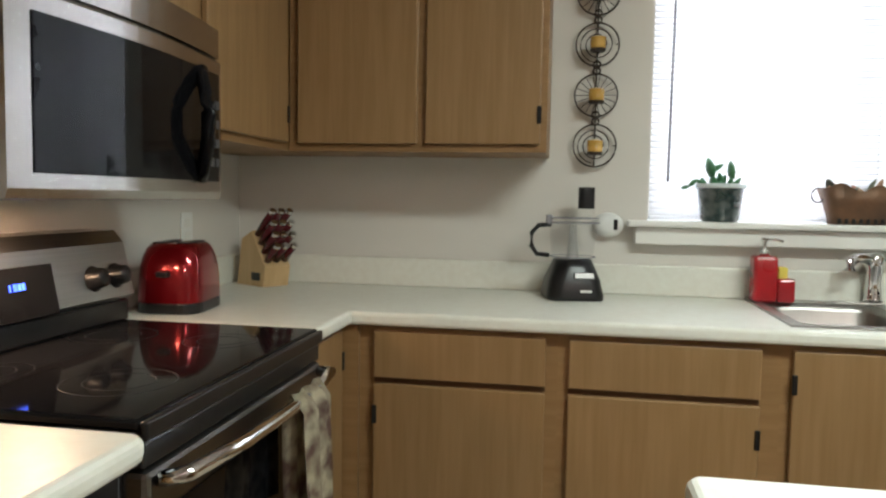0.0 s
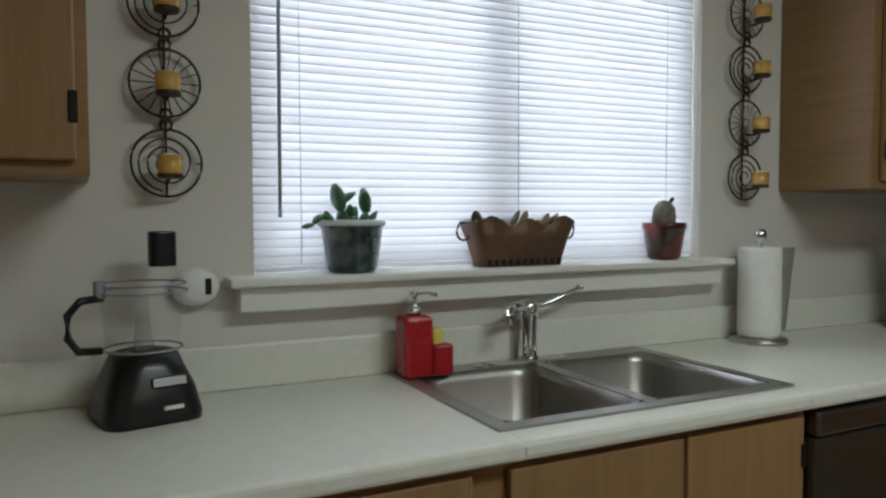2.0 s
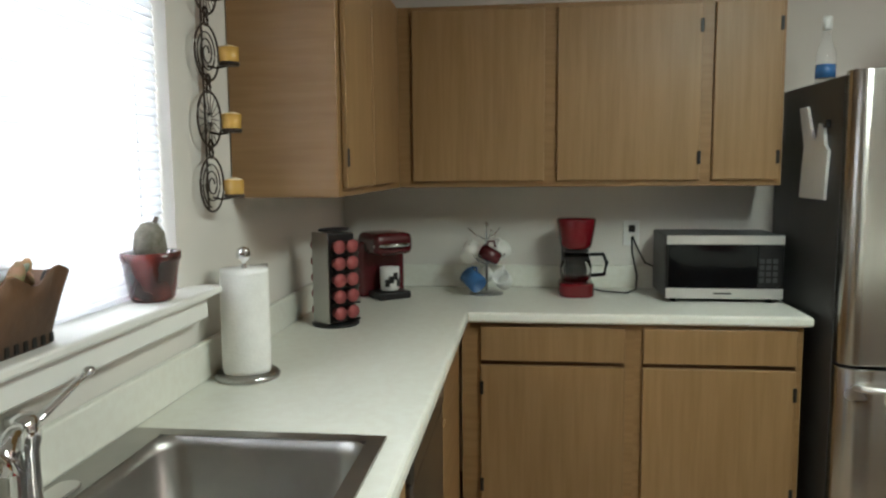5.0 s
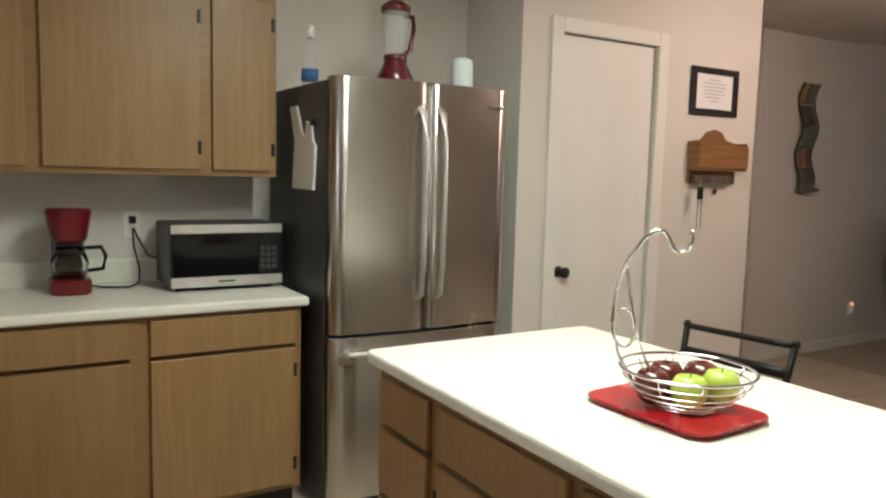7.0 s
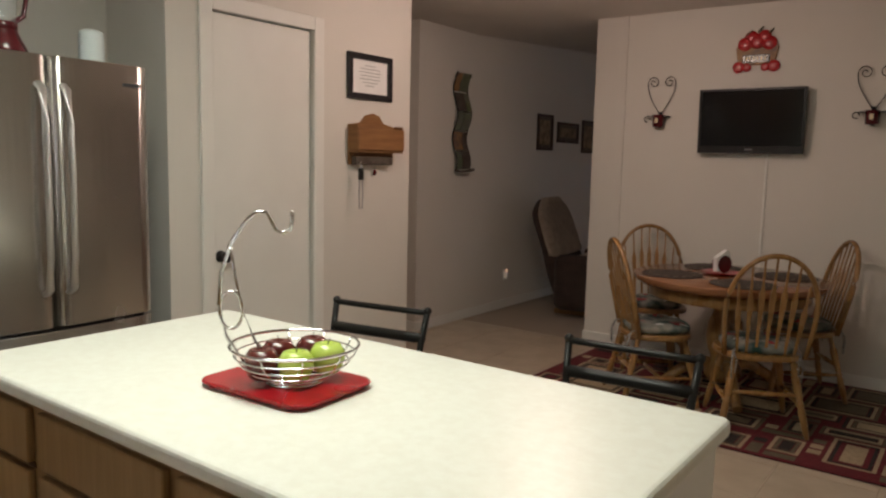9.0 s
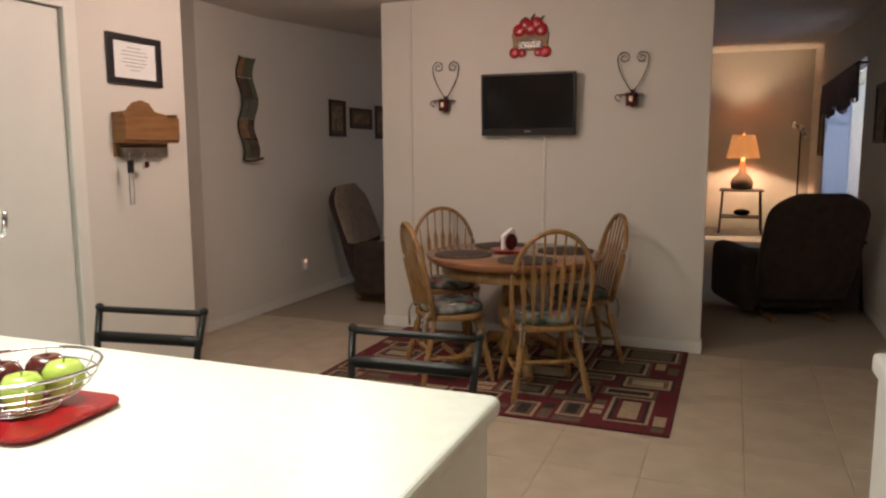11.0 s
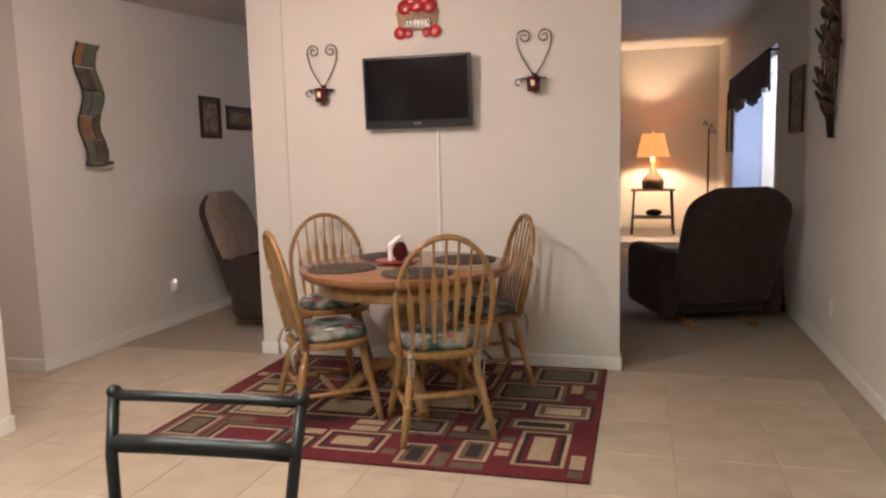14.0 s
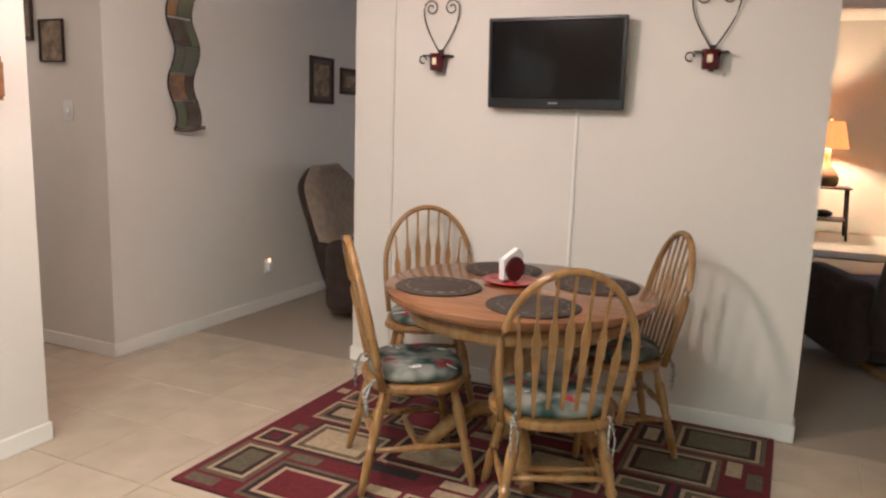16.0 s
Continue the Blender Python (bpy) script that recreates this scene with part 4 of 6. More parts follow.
# coffee pod tower
pd = thing("coffee_pod_carousel", "black rotating rack full of red coffee pods", "pod rack", -0.88, -0.18, CT1, -40)
pd.scale = (0.98, 0.98, 0.93)
part("base", lathe(bmesh.new(), [(0.085, 0), (0.087, 0.008), (0.06, 0.014)], 24), BLACK, pd)
part("core", B(-0.058, 0.058, -0.045, 0.045, 0.014, 0.355, bevel=0.006), BLACK, pd)
part("side_panel", B(-0.064, -0.0585, -0.05, 0.05, 0.014, 0.36, bevel=0.002, seg=1), STEEL, pd)
part("top_ring", tube(bmesh.new(), [(0.055 * math.cos(a * PI / 12), 0.045 * math.sin(a * PI / 12), 0.368) for a in range(24)], 0.005, 6, closed=True), BLACK, pd)
pod = mesh_of("coffee_pod", lathe(bmesh.new(), [(0.017, 0), (0.022, 0.028), (0.026, 0.03), (0.026, 0.034), (0.001, 0.035)], 14), PODS)
for j in range(5):
    for i in range(2):
        for sgn in (-1, 1):
            o = new("coffee_pod", pod)
            o.parent = pd
            o.matrix_local = pose(-0.028 + 0.056 * i, sgn * 0.040, 0.055 + 0.063 * j, -90 * sgn, 0, 0)
        part("shelf_bar", tube(bmesh.new(), [(-0.058, -0.07, 0.026 + 0.063 * j), (0.058, -0.07, 0.026 + 0.063 * j)], 0.004, 6), BLACK, pd)

# single-cup coffee machine
kc = thing("pod_coffee_machine", "dark red single-cup pod coffee machine", "coffee machine", -0.27, -0.225, CT1, -52)
kc.scale = (1.0, 1.0, 0.9)
part("tank", B(-0.11, 0.11, -0.02, 0.12, 0, 0.27, bevel=0.02, seg=3), REDDARK, kc)
part("head", B(-0.09, 0.09, -0.14, 0.06, 0.21, 0.315, bevel=0.03, seg=3), REDDARK, kc)
part("drip_base", B(-0.075, 0.075, -0.14, -0.02, 0, 0.035, bevel=0.008), BLACK, kc)
part("lever", tube(bmesh.new(), [(-0.085, -0.11, 0.255), (-0.04, -0.165, 0.262), (0.04, -0.165, 0.262), (0.085, -0.11, 0.255)], 0.009, 8), CHROME, kc)
mg = thing("patterned_mug", "white mug with dark print on the coffee machine", "mug", -0.342, -0.277, CT1 + 0.035)
part("cup", lathe(bmesh.new(), [(0.034, 0), (0.04, 0.006), (0.042, 0.10), (0.038, 0.10), (0.036, 0.01)], 20), WHITE, mg)
for i in range(5):
    a = 3.1 + i * 0.42
    part("print_patch", B(-0.01, 0.01, -0.0445, -0.041, 0.02 + 0.015 * (i % 3), 0.05 + 0.015 * (i % 3), m=Matrix.Rotation(a - PI / 2 + PI, 4, "Z")), BLACK, mg)

# mug tree
mt = thing("mug_tree", "metal mug tree holding several mugs", "mug tree", -0.20, -0.685, CT1)
part("base", lathe(bmesh.new(), [(0.075, 0), (0.075, 0.006), (0.02, 0.012)], 22), STEELH, mt)
part("pole", lathe(bmesh.new(), [(0.006, 0.01), (0.006, 0.30), (0.012, 0.305), (0.001, 0.32)], 10), CHROME, mt)
for i in range(6):
    a = i * PI / 3 + 0.3
    z = 0.24 if i % 2 else 0.13
    part("arm", tube(bmesh.new(), [(0, 0, z), (0.05 * math.cos(a), 0.05 * math.sin(a), z + 0.02), (0.085 * math.cos(a), 0.085 * math.sin(a), z + 0.05)], 0.0035, 6), CHROME, mt)
for i, (m, s) in enumerate(((TRIM, 0.9), (TRIM, 1), (BLUECER, 1.15), (REDDARK, 0.85), (WHITE, 1), (TRIM, 1))):
    a = i * PI / 3 + 0.3
    z = 0.20 if i % 2 else 0.085
    g = thing("hanging_mug", "ceramic mug hanging on the mug tree", "mug", -0.20 + 0.075 * math.cos(a), -0.685 + 0.075 * math.sin(a), CT1 + z - 0.02, math.degrees(a), "mugs on the tree")
    part("cup", lathe(bmesh.new(), [(0.03 * s, -0.04), (0.036 * s, -0.035), (0.038 * s, 0.045), (0.034 * s, 0.045), (0.032 * s, -0.03)], 16, pose(0, 0, 0, 62, 0, 0)), m, g)
    part("handle", tube(bmesh.new(), [(0, -0.02, 0.035), (0.0, -0.01, 0.06), (0, 0.015, 0.06), (0, 0.02, 0.035)], 0.005, 6), m, g)

# drip coffee maker
cm = thing("drip_coffee_maker", "red drip coffee maker with glass carafe", "coffee maker", -0.20, -1.075, CT1, -90)
part("base", slab(bmesh.new(), rounded(0.15, 0.20, 0.05, 5), 0, 0.06, bevel=0.01), REDC, cm)
part("column", B(-0.06, 0.06, 0.05, 0.095, 0.06, 0.24, bevel=0.012), BLACK, cm)
part("brew_head", lathe(bmesh.new(), [(0.062, 0.205), (0.068, 0.22), (0.085, 0.325), (0.08, 0.335), (0.001, 0.337)], 24), REDC, cm)
part("carafe", lathe(bmesh.new(), [(0.05, 0.064), (0.066, 0.075), (0.07, 0.12), (0.056, 0.175), (0.052, 0.19), (0.048, 0.19), (0.066, 0.115), (0.055, 0.07)], 22), GLASS, cm, "glass carafe")
part("carafe_lid", lathe(bmesh.new(), [(0.055, 0.188), (0.055, 0.20), (0.02, 0.206)], 20), BLACK, cm)
part("carafe_band", lathe(bmesh.new(), [(0.0605, 0.152), (0.0585, 0.168)], 20), BLACK, cm)
part("carafe_handle", tube(bmesh.new(), [(0.055, -0.03, 0.18), (0.11, -0.06, 0.185), (0.125, -0.07, 0.15), (0.115, -0.065, 0.10), (0.068, -0.03, 0.09)], 0.008, 8), BLACK, cm)
part("power_cord", tube(bmesh.new(), [(0.05, 0.08, 0.02), (0.12, 0.06, 0.006), (0.22, 0.02, 0.006), (0.27, 0.09, 0.01), (0.285, 0.165, 0.06), (0.265, 0.185, 0.16), (0.262, 0.19, 0.235)], 0.004, 6), BLACK, cm)

# counter microwave
mw = thing("countertop_microwave", "small steel countertop microwave oven", "microwave", -0.06, -1.425, CT1, -90)
part("body", B(0, 0.465, -0.28, 0.0, 0.015, 0.275, bevel=0.006), DARKSTEEL, mw)
d = part("door", B(0.0, 0.465, -0.305, -0.281, 0.015, 0.278, bevel=0.005), BLACK, mw)
part("window", B(0.012, 0.36, -0.309, -0.3055, 0.062, 0.237, bevel=0.001, seg=1), BLACKGLASS, d)
part("control_panel", B(0.363, 0.453, -0.309, -0.3055, 0.062, 0.237, bevel=0.001, seg=1), BLACK, d)
part("top_band", B(0.002, 0.463, -0.311, -0.3055, 0.239, 0.276, bevel=0.002, seg=1), SATIN, d, "satin steel band")
part("bottom_band", B(0.002, 0.463, -0.311, -0.3055, 0.018, 0.060, bevel=0.002, seg=1), SATIN, d, "satin steel band")
for i in range(4):
    for j in range(3):
        part("button", B(0.368 + j * 0.026, 0.386 + j * 0.026, -0.311, -0.309, 0.085 + i * 0.026, 0.103 + i * 0.026), DARKSTEEL, d)
part("brand_bar", B(0.19, 0.26, -0.3125, -0.311, 0.036, 0.043), DARKSTEEL, d)
for x in (0.04, 0.42):
    for y in (-0.26, -0.03):
        part("foot", lathe(bmesh.new(), [(0.014, 0), (0.014, 0.015)], 10, Matrix.Translation((x, y, 0))), BLACK, mw)
part("power_cord", tube(bmesh.new(), [(0.02, 0.0, 0.1), (-0.03, 0.03, 0.12), (-0.07, 0.045, 0.2), (-0.085, 0.05, 0.24)], 0.004, 6), BLACK, mw)


def outlet(x, y, z, rz, plug=False, glow=False):
    o = thing("wall_outlet", "white plastic wall outlet cover plate", "outlet", x, y, z, rz, "wall outlets")
    part("plate", B(-0.036, 0.036, -0.006, -0.0005, -0.057, 0.057, bevel=0.002, seg=1), WHITE, o)
    for s in (-0.022, 0.022):
        part("socket", B(-0.017, 0.017, -0.008, -0.006, s - 0.015, s + 0.015, bevel=0.002, seg=1), TRIM, o)
    if plug:
        part("plug", B(-0.014, 0.014, -0.035, -0.008, 0.006, 0.038, bevel=0.004), IRON, o)
    if glow:
        n = part("night_light", B(-0.02, 0.02, -0.04, -0.008, -0.04, 0.03, bevel=0.006), WHITE, o)
        part("bulb", lathe(bmesh.new(), [(0.01, 0), (0.012, 0.02), (0.001, 0.032)], 10, Matrix.Translation((0, -0.024, 0.03))), NIGHTL, n)


outlet(0, -1.335, 1.165, -90, True)
outlet(-4.62, -0.40, 1.12, 90, False, False)
outlet(0.18, -7.20, 0.33, -90, False, True)
outlet(-4.79, -7.0, 0.33, 90, False)
sw = thing("light_switch", "white plastic light switch plate", "switch", 0.477, -5.78, 1.445, 180)
part("plate", B(-0.036, 0.036, -0.006, -0.0005, -0.057, 0.057, bevel=0.002, seg=1), WHITE, sw)
part("toggle", B(-0.005, 0.005, -0.016, -0.006, -0.01, 0.012), WHITE, sw)


# ---- window sill things ----
def leaf(bm, base, tip, w, th=0.006):
    base, tip = Vector(base), Vector(tip)
    d = tip - base
    s = d.cross(Vector((0, 1, 0.2))).normalized()
    pts = [base + d * f for f in (0, 0.25, 0.5, 0.75, 1)]
    tube(bm, pts, w, 8, flat=0.4, taper=lambda f: 0.25 + 0.75 * math.sin(PI * min(1, f * 0.85 + 0.12)))


c1 = thing("potted_succulent", "green succulent in a painted ceramic pot", "potted plant", -2.865, -0.02, WZ0)
part("pot", lathe(bmesh.new(), [(0.055, 0), (0.062, 0.01), (0.076, 0.11), (0.082, 0.113), (0.082, 0.128), (0.072, 0.128), (0.068, 0.10)], 26), CERAMIC, c1, "dark ceramic pot with pale flower pattern")
part("rim", lathe(bmesh.new(), [(0.0825, 0.114), (0.0845, 0.121), (0.0825, 0.1285)], 26), FROST, c1, "pale glazed rim")
part("soil", lathe(bmesh.new(), [(0.068, 0.095), (0.069, 0.108)], 20), BROWNFAB, c1)
rnd = random.Random(3)
joints = [((-0.02, 0, 0.108), (-0.028, -0.005, 0.155), 0.024), ((-0.028, -0.005, 0.152), (-0.045, 0.0, 0.215), 0.026), ((-0.035, 0, 0.17), (0.005, -0.012, 0.195), 0.017),
          ((0.005, 0.01, 0.108), (-0.005, 0.0, 0.165), 0.022), ((0.02, -0.01, 0.108), (0.035, -0.01, 0.15), 0.017), ((0.035, -0.01, 0.145), (0.028, 0.0, 0.205), 0.021),
          ((0.035, 0.0, 0.11), (0.062, -0.012, 0.150), 0.015), ((-0.03, -0.03, 0.108), (-0.005, -0.045, 0.135), 0.018), ((0.02, -0.035, 0.108), (0.04, -0.05, 0.128), 0.016),
          ((-0.04, -0.01, 0.112), (-0.085, -0.03, 0.142), 0.012), ((-0.085, -0.03, 0.142), (-0.108, -0.035, 0.118), 0.012), ((-0.108, -0.035, 0.118), (-0.135, -0.038, 0.112), 0.011),
          ((0.0, 0.03, 0.108), (0.02, 0.03, 0.16), 0.02), ((-0.045, 0.02, 0.108), (-0.06, 0.02, 0.15), 0.018)]
for a, b, w in joints:
    bm = bmesh.new()
    leaf(bm, a, b, w * 1.55)
    part("leaf", bm, LEAF, c1)

pn = thing("copper_planter", "long scalloped copper planter with dried flowers", "planter", -2.385, -0.015, WZ0)
bm = bmesh.new()
rings = []
for z, w, d in ((0.0, 0.265, 0.075), (0.02, 0.268, 0.078), (0.07, 0.295, 0.095), (0.125, 0.33, 0.115)):
    o = rounded(w, d, 0.03, 6)
    rings.append([bm.verts.new((x, y, z + (0.014 * math.cos(x / 0.165 * 2.0 * PI) + 0.012 * abs(x) / 0.165 if z > 0.1 else 0))) for x, y in o])
# extra points along the long sides come from subdividing
for a, b in zip(rings, rings[1:]):
    for i in range(len(a)):
        bm.faces.new((a[i], a[(i + 1) % len(a)], b[(i + 1) % len(b)], b[i])).smooth = True
bm.faces.new(rings[0][::-1])
bmesh.ops.subdivide_edges(bm, edges=[e for e in bm.edges if abs(e.verts[0].co.x - e.verts[1].co.x) > 0.15], cuts=14, use_grid_fill=True)
for v in bm.verts:
    if v.co.z > 0.1:
        v.co.z = 0.118 + 0.012 * math.cos(v.co.x / 0.165 * 3.0 * PI) + 0.014 * (abs(v.co.x) / 0.165) ** 2
bmesh.ops.solidify(bm, geom=bm.faces[:], thickness=0.003)
part("trough", bm, COPPER, pn)
for x in range(-5, 6):
    part("foot_bead", B(x * 0.022 - 0.006, x * 0.022 + 0.006, -0.0405, -0.036, 0.002, 0.02, bevel=0.002, seg=1), IRON, pn)
for sx in (-1, 1):
    part("handle", tube(bmesh.new(), [(sx * (0.168 + 0.02 * math.cos(a * PI / 8)), 0, 0.095 + 0.024 * math.sin(a * PI / 8)) for a in range(16)], 0.003, 6, closed=True), IRON, pn)
for i in range(16):
    x = -0.14 + 0.28 * i / 15
    z = 0.10 + 0.012 * math.cos(x / 0.165 * 3.0 * PI)
    bm = bmesh.new()
    leaf(bm, (x, rnd.uniform(-0.03, 0.03), z), (x + rnd.uniform(-0.03, 0.03), rnd.uniform(-0.03, 0.03), z + rnd.uniform(0.02, 0.042)), 0.016)
    part("dried_leaf", bm, (PINKPOT, SLATEG, SLATEO)[i % 3], pn)

c2 = thing("potted_cactus", "small cactus in a red-brown glazed pot", "potted plant", -1.865, -0.02, WZ0)
part("pot", lathe(bmesh.new(), [(0.042, 0), (0.05, 0.01), (0.062, 0.09), (0.066, 0.095), (0.066, 0.112), (0.058, 0.112), (0.054, 0.09)], 24), CERAMICRED, c2)
part("cactus", lathe(bmesh.new(), [(0.03, 0.09), (0.036, 0.12), (0.032, 0.155), (0.018, 0.175), (0.001, 0.18)], 18), CACTUS, c2)
part("cactus_bud", tube(bmesh.new(), [(0.015, 0, 0.165), (0.03, 0, 0.18), (0.035, 0, 0.186)], 0.006, 6), FRAMEBRN, c2)


# wall candle holders of stacked wire discs
def candle_tower(x, z_low, step):
    w = thing("wall_candle_holder", "bronze wire disc wall sconce with amber candle cups", "candle holder", x, 0, 0, 0, "candle holders beside the window")
    for i in range(4):
        z = z_low + step * i
        bm = bmesh.new()
        r = 0.073
        tube(bm, [(r * math.cos(a * PI / 16), -0.025, z + r * math.sin(a * PI / 16)) for a in range(32)], 0.0032, 6, closed=True)
        if i % 2 == 0:
            tube(bm, [((0.012 + 0.05 * f / 60) * math.cos(f * PI / 11), -0.025, z + (0.012 + 0.05 * f / 60) * math.sin(f * PI / 11)) for f in range(61)], 0.0022, 5)
            tube(bm, [(0.062, -0.025, z), (0.073, -0.025, z)], 0.002, 5)
        else:
            for a in range(18):
                part("spoke", tube(bmesh.new(), [(0.01 * math.cos(a * PI / 9), -0.025, z + 0.01 * math.sin(a * PI / 9)), (r * math.cos(a * PI / 9), -0.025, z + r * math.sin(a * PI / 9))], 0.0013, 4), BRONZE, w)
        part("wire_disc", bm, BRONZE, w)
        part("cup_arm", tube(bmesh.new(), [(0, -0.025, z - 0.035), (0, -0.05, z - 0.04), (0, -0.075, z - 0.036)], 0.0035, 6), BRONZE, w)
        cu = part("candle_cup", lathe(bmesh.new(), [(0.021, z - 0.034), (0.025, z - 0.03), (0.027, z + 0.012), (0.024, z + 0.012), (0.022, z - 0.02)], 18, Matrix.Translation((0, -0.085, 0))), CANDLE, w, "amber glass candle cup")
        part("candle", lathe(bmesh.new(), [(0.021, z - 0.025), (0.021, z + 0.014), (0.004, z + 0.018)], 14, Matrix.Translation((0, -0.085, 0))), WAX, cu)
        part("cup_ring", lathe(bmesh.new(), [(0.0235, z - 0.036), (0.0265, z - 0.033), (0.0265, z - 0.026)], 16, Matrix.Translation((0, -0.085, 0))), BRONZE, w)
        if i < 3:
            bm = bmesh.new()
            for zz in (0.0, 0.022):
                tube(bm, [(0.012 * math.cos(a * PI / 6), -0.025, z + 0.083 + zz + 0.012 * math.sin(a * PI / 6)) for a in range(12)], 0.004, 6, closed=True)
            part("link", bm, BRONZE, w)
    part("spine", tube(bmesh.new(), [(0, -0.012, z_low - 0.07), (0, -0.012, z_low + 3 * step + 0.07)], 0.003, 6), BRONZE, w)
    part("mount", B(-0.006, 0.006, -0.025, -0.0005, z_low + 3 * step + 0.05, z_low + 3 * step + 0.062), BRONZE, w)


candle_tower(-3.29, 1.43, 0.173)
candle_tower(-1.53, 1.43, 0.173)

# ---- island ----
IX0, IX1, IY0, IY1 = -3.22, -1.54, -2.58, -1.74
isl = thing("kitchen_island", "oak kitchen island with drawers and doors", "kitchen island", -1.58, -2.16, 0, 180)
IW = 1.42
part("body", B(0, IW, -0.385, 0.0, 0.10, CT0 - 0.003), OAKH, isl)
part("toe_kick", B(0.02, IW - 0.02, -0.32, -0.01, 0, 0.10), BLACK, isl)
xs = [(0.03, 0.30), (0.35, 0.84), (0.88, 1.38)]
for i, (a, b) in enumerate(xs):
    front(isl, "drawer", a, b, 0.718, 0.85, -0.385)
    part("shadow_gap", B(a, b, -0.387, -0.3845, 0.702, 0.716), DARKGAP, isl)
    if i == 0:
        for z0, z1 in ((0.515, 0.70), (0.325, 0.50), (0.125, 0.31)):
            front(isl, "drawer", a, b, z0, z1, -0.385)
    else:
        front(isl, "door", a, b, 0.125, 0.70, -0.385, -1)
part("end_panel", B(IW + 0.165, IW + 0.195, 0.02, 0.395, 0, CT0 - 0.003, bevel=0.003, seg=1), TRIM, isl, "white painted overhang end panel")
part("support_rail", B(IW, IW + 0.165, 0.0, 0.02, 0.72, CT0 - 0.003), TRIM, isl)
for x in (0.1, 0.7):
    bm = bmesh.new()
    slab(bm, [(0.0, CT0 - 0.004), (0.26, CT0 - 0.004), (0.26, CT0 - 0.03), (0.03, 0.62), (0.0, 0.60)], -0.02, 0.02, bevel=0.003, m=pose(x, 0.0005, 0, 90, 0, 90))
    part("bracket", bm, TRIM, isl, "white painted overhang bracket")
single("island_countertop", slab(bmesh.new(), rounded(IX1 - IX0, IY1 - IY0, 0.025, 5, (IX0 + IX1) / 2, (IY0 + IY1) / 2), CT0, CT1, bevel=0.013), LAMINATE, "cream laminate island countertop", "countertop")
tr = single("red_tray", slab(slab(bmesh.new(), rounded(0.315, 0.235, 0.04, 5), 0, 0.012, bevel=0.004), rounded(0.335, 0.255, 0.045, 5), 0.010, 0.017, bevel=0.003), RED, "red plastic serving tray on the island", "tray", -2.352, -2.12, CT1 + 0.0005, 3)

# fruit basket with banana hook
fb = thing("fruit_basket", "chrome wire fruit basket with banana hook", "fruit basket", -2.378, -2.122, CT1 + 0.0175)
RB = 0.13


def hoop(r, z, w=0.0022):
    return tube(bmesh.new(), [(r * math.cos(a * PI / 18), r * math.sin(a * PI / 18), z) for a in range(36)], w, 6, closed=True)


for r, z, w in ((0.144, 0.086, 0.0035), (0.135, 0.066, 0.002), (0.121, 0.047, 0.002), (0.102, 0.030, 0.002), (0.076, 0.015, 0.002), (0.064, 0.004, 0.0035)):
    part("wire_ring", hoop(r, z, w), CHROME, fb)
for i in range(10):
    a = i * PI / 5
    part("wire_rib", tube(bmesh.new(), [(r * math.cos(a), r * math.sin(a), z) for r, z in ((0.144, 0.086), (0.135, 0.065), (0.119, 0.045), (0.094, 0.025), (0.064, 0.011), (0.0, 0.009))], 0.0018, 5), CHROME, fb)
ha = math.radians(50)
hx, hy = math.cos(ha), math.sin(ha)
sx_, sy_ = -hy, hx
curve = [(0.06, 0.005), (0.115, 0.05), (0.15, 0.11), (0.163, 0.18), (0.158, 0.25), (0.138, 0.315), (0.105, 0.365), (0.082, 0.385), (0.062, 0.384), (0.05, 0.365), (0.042, 0.345), (0.026, 0.338), (0.010, 0.346), (0.006, 0.365), (0.006, 0.388)]
part("hook", tube(bmesh.new(), [(hx * d + sx_ * 0.0, hy * d, z) for d, z in curve], 0.0045, 8), CHROME, fb)
part("hook_brace", tube(bmesh.new(), [(hx * d, hy * d, z) for d, z in ((0.139, 0.31), (0.128, 0.24), (0.115, 0.17), (0.09, 0.10), (0.055, 0.045), (0.0, 0.012))], 0.0035, 8), CHROME, fb)
part("scroll_ring", tube(bmesh.new(), [(hx * (0.138 + 0.025 * math.cos(a * PI / 9)), hy * (0.138 + 0.025 * math.cos(a * PI / 9)), 0.168 + 0.042 * math.sin(a * PI / 9)) for a in range(18)], 0.0035, 6, closed=True), CHROME, fb)


def apple(x, y, z, mat, label):
    a = thing("apple", label, "apple", -2.378 + x, -2.122 + y, CT1 + 0.0175 + z, random.uniform(0, 360), "apples in the basket")
    r = 0.04
    part("fruit", lathe(bmesh.new(), [(0.004, -0.030), (0.016, -0.036), (0.030, -0.026), (0.040, 0.0), (0.039, 0.018), (0.028, 0.034), (0.014, 0.036), (0.003, 0.027)], 18), mat, a)
    part("stem", tube(bmesh.new(), [(0, 0, 0.027), (0.002, 0, 0.038), (0.006, 0.001, 0.046)], 0.0015, 5), FRAMEBRN, a)


for x, y, z, g in ((-0.032, 0.026, 0.073, 1), (-0.045, -0.058, 0.078, 1), (0.035, 0.066, 0.074, 0), (0.062, -0.006, 0.076, 0), (0.022, -0.075, 0.078, 0)):
    apple(x, y, z - 0.028, APPLEGRN if g else APPLERED, "shiny green apple in the wire basket" if g else "dark red apple in the wire basket")


